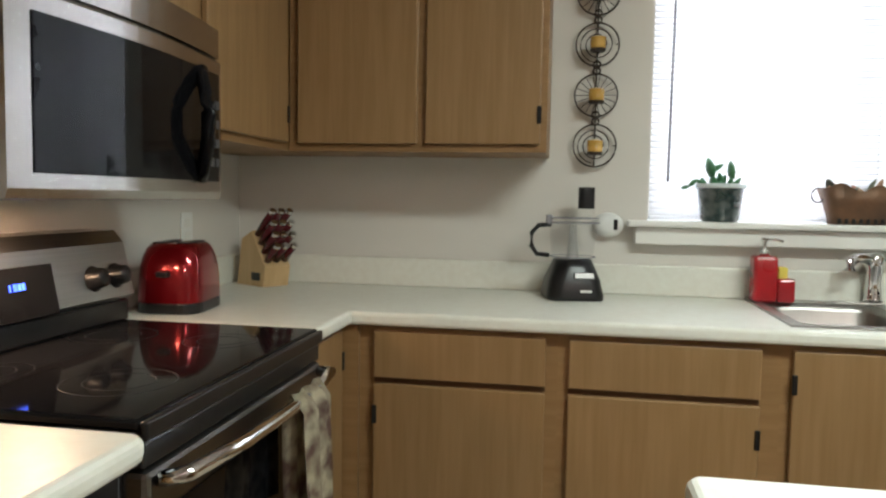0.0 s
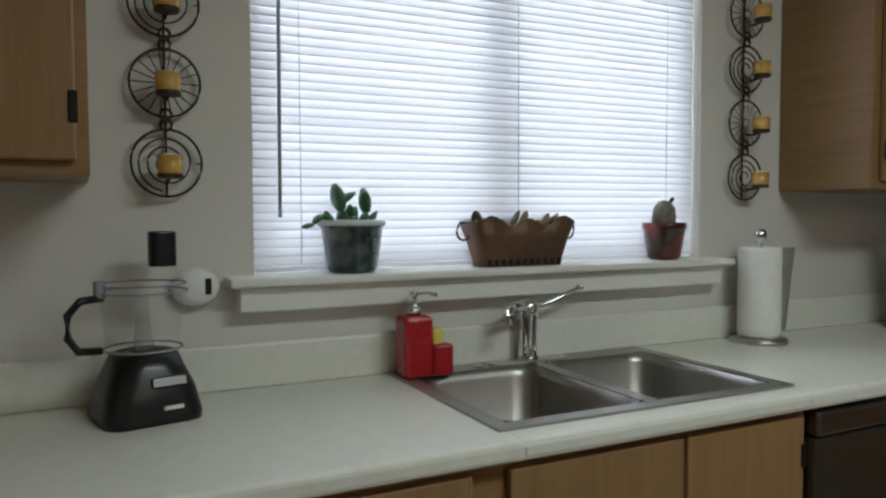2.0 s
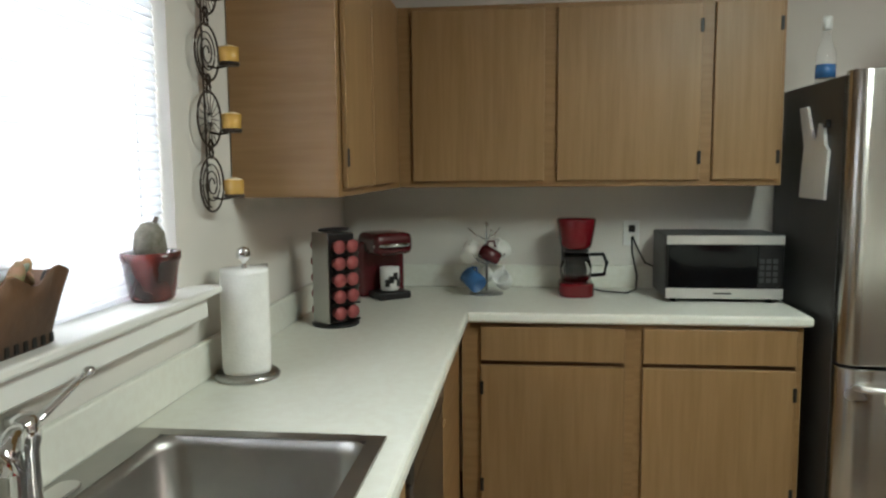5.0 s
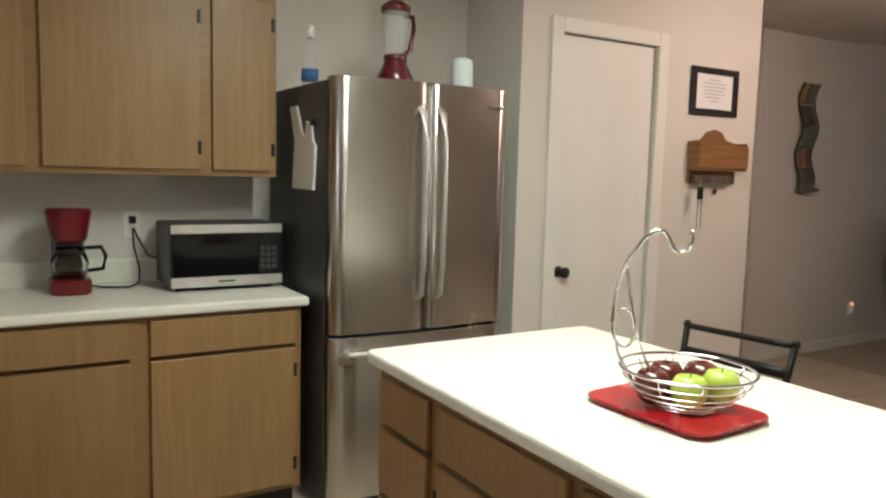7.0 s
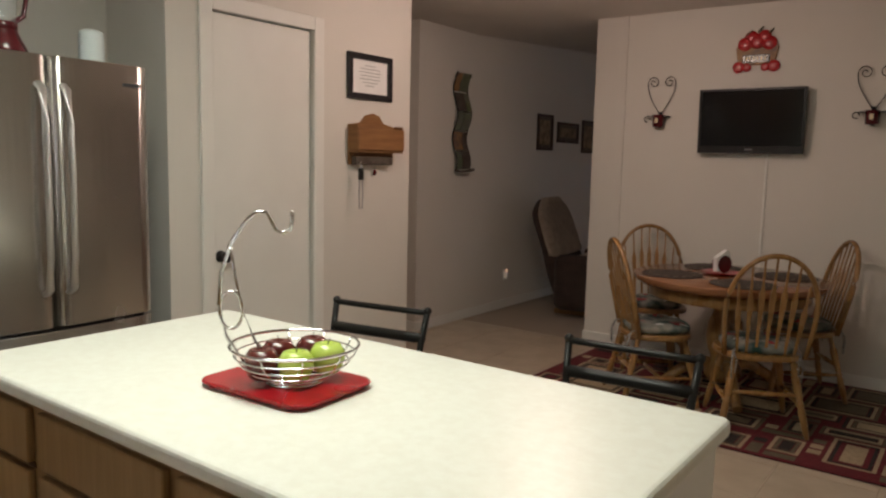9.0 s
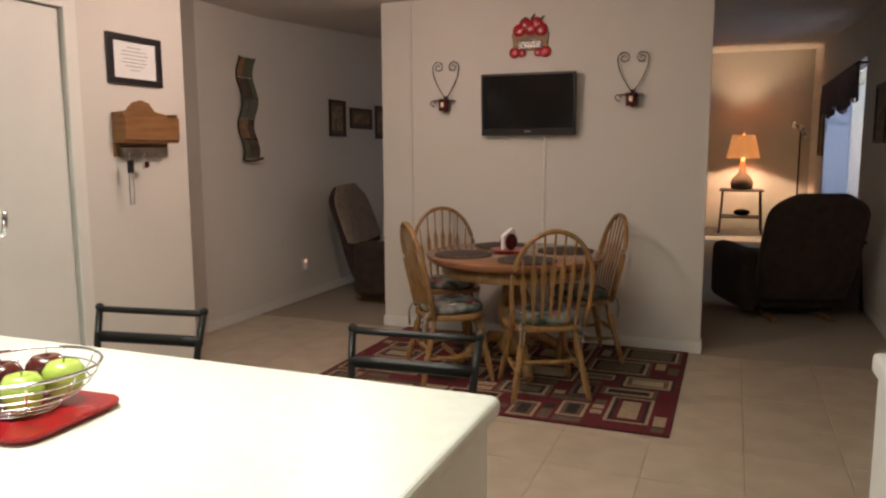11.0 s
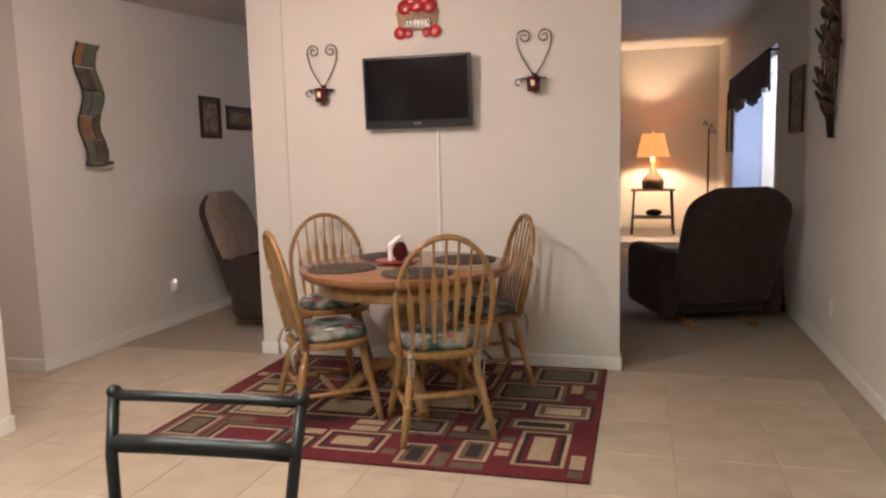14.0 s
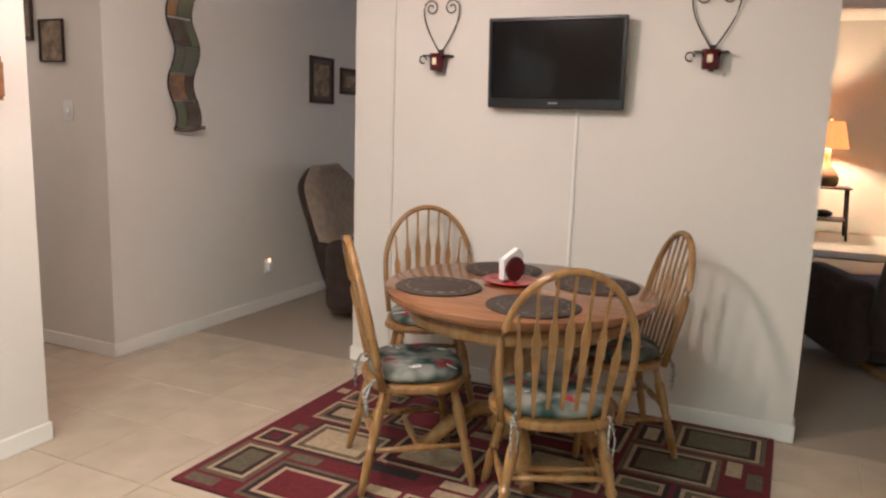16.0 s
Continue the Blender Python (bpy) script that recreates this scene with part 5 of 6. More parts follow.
# bar stools
def bar_stool(x, y, rz):
    s = thing("bar_stool", "black metal counter stool with ladder back", "stool", x, y, 0, rz, "stools at the island")
    hw = 0.205
    for sx in (-1, 1):
        part("leg", tube(bmesh.new(), [(sx * 0.20, 0.19, 0), (sx * 0.18, 0.17, 0.60)], 0.012, 8), IRON, s)
        part("back_post", tube(bmesh.new(), [(sx * 0.20, -0.21, 0), (sx * 0.185, -0.18, 0.60), (sx * 0.20, -0.20, 0.75), (sx * 0.208, -0.235, 0.87)], 0.0125, 8), IRON, s)
        part("finial", ball(bmesh.new(), (sx * 0.208, -0.235, 0.87), 0.016), IRON, s)
        part("side_stretcher", tube(bmesh.new(), [(sx * 0.195, 0.185, 0.22), (sx * 0.195, -0.20, 0.22)], 0.008, 6), IRON, s)
    for z, r in ((0.865, 0.012), (0.77, 0.016)):
        part("back_rail", tube(bmesh.new(), [(-0.205, -0.205 - (z - 0.76) * 0.25, z), (-0.1, -0.225 - (z - 0.76) * 0.25, z - 0.006), (0.1, -0.225 - (z - 0.76) * 0.25, z - 0.006), (0.205, -0.205 - (z - 0.76) * 0.25, z)], r, 8, flat=1.0 if r < 0.013 else 1.3), IRON, s)
    part("foot_rest", tube(bmesh.new(), [(-0.19, 0.185, 0.26), (0.19, 0.185, 0.26)], 0.009, 6), IRON, s)
    part("seat", slab(bmesh.new(), rounded(0.40, 0.38, 0.06, 5), 0.60, 0.645, bevel=0.015), BLACK, s)


bar_stool(-2.775, -2.93, 4)
bar_stool(-1.78, -2.91, 9)

# white top-lid appliance at the end of the west counter
fz = thing("chest_freezer", "white chest freezer against the wall", "freezer", -4.60, -3.19, 0, 90)
part("body", B(0, 0.72, -0.585, 0, 0.03, 0.865, bevel=0.012), WHITE, fz)
part("lid", B(-0.004, 0.724, -0.60, 0, 0.872, 0.925, bevel=0.014, seg=3), WHITE, fz)
part("base", B(0.03, 0.69, -0.56, -0.03, 0, 0.03), BLACK, fz)

# ---- pantry wall things ----
pf = thing("framed_notice", "black framed white certificate on the wall", "picture", PX, -4.43, 1.93, -90)
bm = bmesh.new()
for b in ((-0.20, 0.20, 0.10, 0.135), (-0.20, 0.20, -0.135, -0.10), (-0.20, -0.16, -0.10, 0.10), (0.16, 0.20, -0.10, 0.10)):
    box(bm, b[0], b[1], -0.022, -0.001, b[2], b[3], bevel=0.003, seg=1)
part("frame_border", bm, FRAMEBLK, pf)
part("paper", B(-0.16, 0.16, -0.008, -0.001, -0.10, 0.10), PAPERW, pf)
for i in range(7):
    w = (0.05, 0.09, 0.10, 0.085, 0.095, 0.07, 0.04)[i]
    part("text_line", B(-w, w, -0.0095, -0.008, 0.065 - i * 0.02, 0.069 - i * 0.02), INK, pf)

mr = thing("mail_rack", "wooden mail and key rack with arched top", "key rack", PX, -4.455, 1.55, -90)
bm = slab(bmesh.new(), [(-0.21, -0.15), (0.19, -0.15), (0.19, 0.06), (0.21, 0.075), (0.19, 0.09), (0.10, 0.105), (0.06, 0.15), (0.0, 0.165), (-0.06, 0.15), (-0.11, 0.105), (-0.21, 0.09)], -0.014, -0.001, m=pose(0, 0, 0, 90, 0, 0) @ Matrix.Diagonal((1, 1, -1, 1)))
for v in bm.verts:
    v.co.y = -abs(v.co.y)
part("back_board", bm, PINE, mr)
part("pocket_front", B(-0.21, 0.21, -0.095, -0.082, -0.06, 0.07, bevel=0.003, seg=1), PINE, mr)
part("pocket_floor", B(-0.21, 0.21, -0.082, -0.014, -0.075, -0.06), PINE, mr)
for x in (-0.21, 0.198):
    part("pocket_side", B(x, x + 0.012, -0.082, -0.014, -0.06, 0.09), PINE, mr)
part("lower_rail", B(-0.19, 0.15, -0.05, -0.014, -0.15, -0.10, bevel=0.004), SLATED, mr)
for x in (-0.17, -0.06, 0.05):
    part("key_hook", tube(bmesh.new(), [(x, -0.05, -0.135), (x, -0.07, -0.145), (x, -0.075, -0.13)], 0.003, 6), CHROME, mr)
ky = thing("key_bunch", "keys hanging on a grey strap", "keys", PX - 0.075, -4.455 + 0.17, 1.40)
part("strap", tube(bmesh.new(), [(0, 0.0, 0), (0, 0.012, -0.06), (0, 0.016, -0.18), (0, 0.014, -0.26), (0, -0.012, -0.262), (0, -0.016, -0.18), (0, -0.012, -0.06), (0, 0, -0.002)], 0.004, 6), INK, ky)
part("fob", B(-0.006, 0.006, -0.02, 0.02, -0.09, -0.02, bevel=0.003), IRON, ky)
k2 = thing("key_charm", "red and silver key charm on a hook", "keys", PX - 0.075, -4.455 + 0.06, 1.40)
part("ring", tube(bmesh.new(), [(0, 0.014 * math.cos(a * PI / 6), -0.016 + 0.014 * math.sin(a * PI / 6)) for a in range(12)], 0.002, 5, closed=True), CHROME, k2)
part("charm", ball(bmesh.new(), (0, -0.01, -0.045), 0.02, 0.4, 1, 1), REDDARK, k2)
part("key", B(-0.003, 0.003, 0.008, 0.022, -0.07, -0.03, bevel=0.001, seg=1), CHROME, k2)

# ---- hall and east wall things ----
wv = thing("wavy_wall_art", "tall wavy metal wall art of coloured panels", "wall art", 0.18, -6.37, 1.36, -90)


def wave(z):
    return 0.022 * math.sin(2 * PI * z / 0.42 + 0.6)


for i in range(5):
    for j in range(2):
        z0, z1 = 0.84 * i / 5 + 0.006, 0.84 * (i + 1) / 5 - 0.006
        s = (0.03 if i % 2 else -0.02)
        x0, x1 = (-0.10, s - 0.005) if j == 0 else (s + 0.005, 0.10)
        bm = bmesh.new()
        rows = []
        for k in range(9):
            z = z0 + (z1 - z0) * k / 8
            w = wave(z)
            rows.append([bm.verts.new((x0 + w, -0.03 - 0.5 * w, z)), bm.verts.new((x1 + w, -0.03 - 0.5 * w, z)), bm.verts.new((x1 + w, -0.018 - 0.5 * w, z)), bm.verts.new((x0 + w, -0.018 - 0.5 * w, z))])
        for a, b in zip(rows, rows[1:]):
            for q in range(4):
                bm.faces.new((a[q], a[(q + 1) % 4], b[(q + 1) % 4], b[q]))
        bm.faces.new(rows[0]), bm.faces.new(rows[-1][::-1])
        part("panel", bm, (SLATEG, SLATED, SLATEO, SLATED, SLATEG, SLATEG, SLATED, SLATEG, SLATEO, SLATEG)[(i * 2 + j) % 10], wv)
for s in (-1, 1):
    part("edge_bar", tube(bmesh.new(), [(s * 0.104 + wave(0.84 * k / 24), -0.024 - 0.5 * wave(0.84 * k / 24), 0.84 * k / 24) for k in range(25)], 0.006, 6), IRON, wv)
part("curl", tube(bmesh.new(), [(-0.1 + 0.05 * k, -0.03 - 0.015 * k, -0.004 - 0.012 * math.sin(k)) for k in range(5)], 0.012, 8), SLATED, wv)
part("mount", B(-0.02, 0.02, -0.02, -0.0005, 0.35, 0.5), IRON, wv)


def picture(x, y, z, rz, w, h, label, mat=FRAMEBRN, inner=PRINT, border=0.03, mat_w=0.03):
    p = thing("framed_picture", label, "picture", x, y, z, rz, "framed pictures")
    bm = bmesh.new()
    for b in ((-w / 2, w / 2, h / 2 - border, h / 2), (-w / 2, w / 2, -h / 2, -h / 2 + border), (-w / 2, -w / 2 + border, -h / 2 + border, h / 2 - border), (w / 2 - border, w / 2, -h / 2 + border, h / 2 - border)):
        box(bm, b[0], b[1], -0.022, -0.001, b[2], b[3], bevel=0.003, seg=1)
    part("frame_border", bm, mat, p)
    part("mat_board", B(-w / 2 + border, w / 2 - border, -0.007, -0.001, -h / 2 + border, h / 2 - border), SLATED, p)
    part("print", B(-w / 2 + border + mat_w, w / 2 - border - mat_w, -0.009, -0.0072, -h / 2 + border + mat_w, h / 2 - border - mat_w), inner, p)
    return p


picture(0.18, -7.90, 1.755, -90, 0.33, 0.37, "dark framed portrait print on the wall")
picture(0.18, -8.42, 1.77, -90, 0.50, 0.22, "dark framed wide print on the wall")
picture(0.18, -8.93, 1.745, -90, 0.33, 0.37, "dark framed portrait print on the wall")
picture(0.575, -5.78, 1.84, 180, 0.20, 0.24, "small dark square canvas print in the hall", border=0.008, mat_w=0.0)
picture(0.83, -5.78, 1.965, 180, 0.20, 0.24, "small dark framed print in the hall", border=0.015, mat_w=0.01)
picture(-4.79, -8.3, 1.72, 90, 0.52, 0.50, "dark framed print on the living room wall")
picture(-4.79, -12.9, 1.75, 90, 0.6, 0.85, "tall dark framed print beside the window")

# leafy metal wall sculpture
ws = thing("metal_leaf_sculpture", "tall bronze metal leaf wall sculpture", "wall art", -4.79, -7.1, 1.41, 90)
ws.scale = (1.1, 1.4, 1.0)
rnd = random.Random(5)
for k in range(5):
    x = -0.16 + 0.08 * k
    part("stem", tube(bmesh.new(), [(x * 0.2, -0.02, 0.0), (x, -0.03, 0.35), (x * 1.3 + 0.02 * math.sin(k), -0.03, 0.65), (x * 0.4, -0.02, 0.95)], 0.006, 6), BRONZE, ws)
for k in range(34):
    z = 0.12 + 0.8 * k / 34
    x = rnd.uniform(-0.22, 0.22) * math.sin(PI * min(1, z))
    bm = bmesh.new()
    leaf(bm, (x, -0.03, z), (x + rnd.uniform(-0.06, 0.06), -0.05 - rnd.uniform(0, 0.03), z + rnd.uniform(0.05, 0.10)), 0.022)
    part("metal_leaf", bm, (BRONZE, COPPER, SLATED)[k % 3], ws)
part("mount", B(-0.02, 0.02, -0.02, -0.0005, 0.5, 0.55), IRON, ws)

# ---- dining wall things ----
TY = -6.48
tv = thing("wall_tv", "black flat screen television mounted on the wall", "television", -2.245, TY, 1.755, 180)
TM = Matrix.Translation((0, -0.075, 0)) @ pose(0, 0, 0, 3, 0, 0)
bm = bmesh.new()
for b in ((-0.35, 0.35, 0.205, 0.222), (-0.35, 0.35, -0.222, -0.172), (-0.35, -0.332, -0.172, 0.205), (0.332, 0.35, -0.172, 0.205)):
    box(bm, b[0], b[1], -0.018, 0.02, b[2], b[3], bevel=0.003, seg=1, m=TM)
part("bezel", bm, BLACK, tv)
part("screen", box(bmesh.new(), -0.332, 0.332, -0.008, 0.015, -0.172, 0.205, m=TM), TVGLASS, tv)
part("back_shell", box(bmesh.new(), -0.28, 0.28, 0.02, 0.055, -0.17, 0.17, bevel=0.01, m=TM), BLACK, tv)
part("brand_bar", box(bmesh.new(), -0.025, 0.025, -0.0195, -0.018, -0.198, -0.19, m=TM), INK, tv)
part("wall_bracket", B(-0.06, 0.06, -0.03, -0.001, -0.08, 0.08), IRON, tv)
part("cord_cover", B(0.11 - 0.008, 0.11 + 0.008, -0.014, -0.001, -1.35, -0.2, bevel=0.003, seg=1), TRIM, tv, "white cord cover")


def heart_sconce(x, z):
    s = thing("heart_sconce", "scrolled iron heart wall sconce with red cup", "sconce", x, TY, z, 180, "heart sconces beside the television")
    for sg in (-1, 1):
        pts = [(0, -0.02, -0.13)]
        for k in range(1, 9):
            f = k / 8
            pts.append((sg * 0.105 * math.sin(f * PI / 2) ** 1.1, -0.02, -0.13 + 0.24 * f))
        for k in range(1, 20):
            a = k * PI / 6.5
            r = 0.045 * (1 - k / 24)
            pts.append((sg * (0.06 + r * math.cos(a)), -0.02, 0.115 + r * 1.0 * math.sin(a)))
        part("scroll", tube(bmesh.new(), pts, 0.0036, 6), IRON, s)
    part("cup_shelf", B(-0.075, 0.075, -0.08, -0.005, -0.138, -0.132), IRON, s)
    part("side_scroll", tube(bmesh.new(), [(-0.075 - 0.02 + 0.02 * math.cos(a * PI / 6), -0.04, -0.155 + 0.02 * math.sin(a * PI / 6)) for a in range(11)], 0.004, 6), IRON, s)
    c = part("candle_cup", lathe(bmesh.new(), [(0.034, -0.215), (0.04, -0.21), (0.042, -0.125), (0.038, -0.125), (0.036, -0.205)], 20, Matrix.Translation((0, -0.055, 0))), REDDARK, s, "red glass candle cup")
    part("cup_emblem", B(-0.012, 0.012, -0.099, -0.094, -0.185, -0.15, bevel=0.002, seg=1), WAX, c)
    part("backplate", B(-0.012, 0.012, -0.02, -0.0005, -0.22, -0.10), IRON, s)


heart_sconce(-1.585, 1.935)
heart_sconce(-2.975, 1.94)

pq = thing("apple_basket_plaque", "painted wooden plaque of a basket of red apples", "wall plaque", -2.24, TY, 2.24, 180)
bm = slab(bmesh.new(), [(-0.12, -0.10), (0.12, -0.10), (0.14, 0.02), (0.10, 0.06), (-0.10, 0.06), (-0.14, 0.02)], 0.0, 0.016, bevel=0.003, m=pose(0, -0.0005, 0, 90, 0, 0))
part("basket_board", bm, SLATEO, pq)
part("banner", B(-0.09, 0.09, -0.026, -0.0165, -0.085, -0.03, bevel=0.004), CERAMIC, pq, "sage banner with pale lettering")
for i, w in enumerate((0.014, 0.01, 0.012, 0.01, 0.012, 0.01)):
    part("lettering_bar", B(-0.07 + i * 0.025, -0.07 + i * 0.025 + w, -0.028, -0.0262, -0.07, -0.042), WAX, pq)
for x, z, r in ((-0.08, 0.045, 0.05), (0.0, 0.06, 0.055), (0.08, 0.045, 0.05), (-0.04, 0.09, 0.045), (0.045, 0.092, 0.045), (-0.115, -0.11, 0.042), (0.115, -0.11, 0.042), (-0.06, -0.115, 0.03), (0.06, -0.115, 0.03)):
    part("painted_apple", ball(bmesh.new(), (x, -0.014, z), r, 1, 0.28, 0.95), RED, pq)
for x, z in ((-0.07, 0.12), (0.0, 0.14), (0.07, 0.125)):
    bm = bmesh.new()
    leaf(bm, (x, -0.014, z - 0.02), (x + 0.035, -0.016, z + 0.018), 0.016)
    part("painted_leaf", bm, SLATEG, pq)

# ---- dining table ----
TX, TYC, TZ = -2.36, -5.70, 0.755
tb = thing("dining_table", "round oak pedestal dining table", "table", TX, TYC, 0.012)
part("tabletop", lathe(bmesh.new(), [(0.50, TZ - 0.052), (0.545, TZ - 0.05), (0.565, TZ - 0.035), (0.572, TZ - 0.02), (0.568, TZ - 0.015), (0.575, TZ - 0.006), (0.57, TZ - 0.002), (0.001, TZ)], 64), TABLEWOOD, tb)
part("apron", lathe(bmesh.new(), [(0.47, TZ - 0.13), (0.475, TZ - 0.12), (0.475, TZ - 0.052)], 48), CHAIRWOOD, tb)
part("pedestal", lathe(bmesh.new(), [(0.10, 0.10), (0.115, 0.14), (0.10, 0.20), (0.075, 0.24), (0.10, 0.30), (0.115, 0.38), (0.10, 0.47), (0.075, 0.53), (0.09, 0.57), (0.12, 0.62), (0.20, 0.635)], 28), CHAIRWOOD, tb)
for i in range(4):
    a = i * PI / 2 + 0.5
    pts = [(r * math.cos(a), r * math.sin(a), z) for r, z in ((0.07, 0.20), (0.16, 0.21), (0.27, 0.14), (0.36, 0.06), (0.41, 0.035))]
    part("foot", tube(bmesh.new(), pts, 0.036, 8, taper=lambda f: 1.1 - 0.3 * f), CHAIRWOOD, tb)
TT = TZ + 0.0125


def placemat(dx, dy):
    p = thing("placemat", "round dark woven placemat with pale stitching", "placemat", TX + dx, TYC + dy, TT, 0, "placemats on the table")
    part("mat", lathe(bmesh.new(), [(0.18, 0), (0.183, 0.003), (0.18, 0.006), (0.001, 0.0065)], 40), MAT, p)
    for k in range(16):
        a0 = k * PI / 8
        part("stitch", tube(bmesh.new(), [(0.135 * math.cos(a0 + f * 0.2), 0.135 * math.sin(a0 + f * 0.2), 0.0068) for f in (0, 0.33, 0.66, 1.0)], 0.003, 4, flat=0.4), MATLIGHT, p)


for a in (35, 118, 215, 302):
    placemat(0.35 * math.cos(radians(a)), 0.35 * math.sin(radians(a)))
pt2 = single("red_plate", lathe(bmesh.new(), [(0.06, 0), (0.10, 0.006), (0.125, 0.013), (0.122, 0.016), (0.09, 0.009), (0.001, 0.008)], 32), RED, "red dinner plate at the table centre", "plate", TX + 0.06, TYC - 0.05, TT)
nh = thing("napkin_holder", "red apple napkin holder with white napkins", "napkin holder", TX + 0.06, TYC - 0.05, TT + 0.0095, 60)
nh.scale = (0.88, 0.88, 0.95)
for s in (-1, 1):
    bm = slab(bmesh.new(), [(0.055 * math.cos(a * PI / 12) * (1 + 0.08 * math.cos(2 * a * PI / 12)), 0.058 + 0.058 * math.sin(a * PI / 12)) for a in range(24)], -0.006, 0.006, bevel=0.002, m=pose(0, s * 0.03, 0, 90, 0, 0))
    part("apple_side", bm, REDDARK, nh)
bm = bmesh.new()
slab(bm, [(-0.06, 0.01), (0.06, 0.01), (0.065, 0.10), (-0.03, 0.15), (-0.062, 0.12)], -0.018, 0.018, m=pose(0, 0, 0, 90, 0, 0))
part("napkin_stack", bm, PAPERW, nh)


# ---- dining chairs ----
def turned(p0, p1, rs):
    """A turned bar between two points: rs are rows of (fraction, radius)."""
    p0, p1 = Vector(p0), Vector(p1)
    d = p1 - p0
    m = Matrix.Translation(p0) @ d.to_track_quat("Z", "Y").to_matrix().to_4x4()
    return lathe(bmesh.new(), [(r, f * d.length) for f, r in rs], 12, m)


LEGP = [(0, 0.012), (0.10, 0.016), (0.35, 0.020), (0.40, 0.015), (0.42, 0.021), (0.45, 0.021), (0.47, 0.015), (0.60, 0.021), (0.80, 0.022), (0.84, 0.015), (0.86, 0.020), (0.88, 0.015), (1.0, 0.016)]
STRP = [(0, 0.009), (0.3, 0.012), (0.5, 0.016), (0.7, 0.012), (1, 0.009)]


def dining_chair():
    c = thing("dining_chair", "golden oak arrow-back windsor dining chair", "chair", 0, 0, 0, 0, "chairs round the dining table")
    SZ = 0.43
    seat = [(0.235 * math.cos(t) * (1.0 if math.sin(t) > 0 else 0.93), 0.205 * math.sin(t)) for t in [2 * PI * i / 28 for i in range(28)]]
    seat = [(math.copysign(abs(x) ** 0.8 * 0.235 ** 0.2, x), math.copysign(abs(y) ** 0.8 * 0.205 ** 0.2, y)) for x, y in seat]
    part("seat", slab(bmesh.new(), seat, SZ - 0.035, SZ, bevel=0.012), CHAIRWOOD, c)
    feet = {}
    for sx in (-1, 1):
        for sy in (-1, 1):
            ft, tp = (sx * 0.22, sy * 0.215 - (0.02 if sy < 0 else 0), 0), (sx * 0.145, sy * 0.14, SZ - 0.03)
            feet[sx, sy] = (Vector(ft), Vector(tp))
            part("leg", turned(ft, tp, LEGP), CHAIRWOOD, c)
    at = lambda s, f: feet[s][0].lerp(feet[s][1], f)
    for sx in (-1, 1):
        part("side_stretcher", turned(at((sx, -1), 0.42), at((sx, 1), 0.42), STRP), CHAIRWOOD, c)
    part("cross_stretcher", turned((at((-1, -1), 0.42) + at((-1, 1), 0.42)) / 2, (at((1, -1), 0.42) + at((1, 1), 0.42)) / 2, STRP), CHAIRWOOD, c)
    part("back_stretcher", turned(at((-1, -1), 0.55), at((1, -1), 0.55), STRP), CHAIRWOOD, c)
    hp = []
    for k in range(33):
        t = PI * k / 32
        x = -0.24 * math.cos(t) * (1.0 + 0.05 * math.sin(t))
        h = math.sin(t) ** 0.62 * 0.555
        hp.append((x * (0.86 + 0.14 * min(1, h / 0.3)), -0.155 - 0.16 * h / 0.555 * 0.75, SZ - 0.01 + h))
    part("hoop", tube(bmesh.new(), hp, 0.016, 8, flat=0.85), CHAIRWOOD, c)
    for i in range(7):
        x = -0.145 + 0.29 * i / 6
        top = 0.555 * (1 - (abs(x) * 1.22 / 0.24) ** 2.4) ** 0.5 * 0.99
        bm = bmesh.new()
        rws = []
        for f, w in ((0, 0.006), (0.10, 0.007), (0.3, 0.010), (0.52, 0.0145), (0.62, 0.0155), (0.68, 0.009), (0.74, 0.0055), (1.0, 0.005)):
            h = top * f
            px, py, pz = x * (1 + 0.22 * f), -0.16 - 0.12 * h / 0.555, SZ - 0.004 + h
            rws.append([bm.verts.new((px - w, py - 0.004, pz)), bm.verts.new((px + w, py - 0.004, pz)), bm.verts.new((px + w, py + 0.004, pz)), bm.verts.new((px - w, py + 0.004, pz))])
        for a, b in zip(rws, rws[1:]):
            for q in range(4):
                bm.faces.new((a[q], a[(q + 1) % 4], b[(q + 1) % 4], b[q]))
        bm.faces.new(rws[0][::-1]), bm.faces.new(rws[-1])
        part("arrow_slat", bm, CHAIRWOOD, c)
    return c


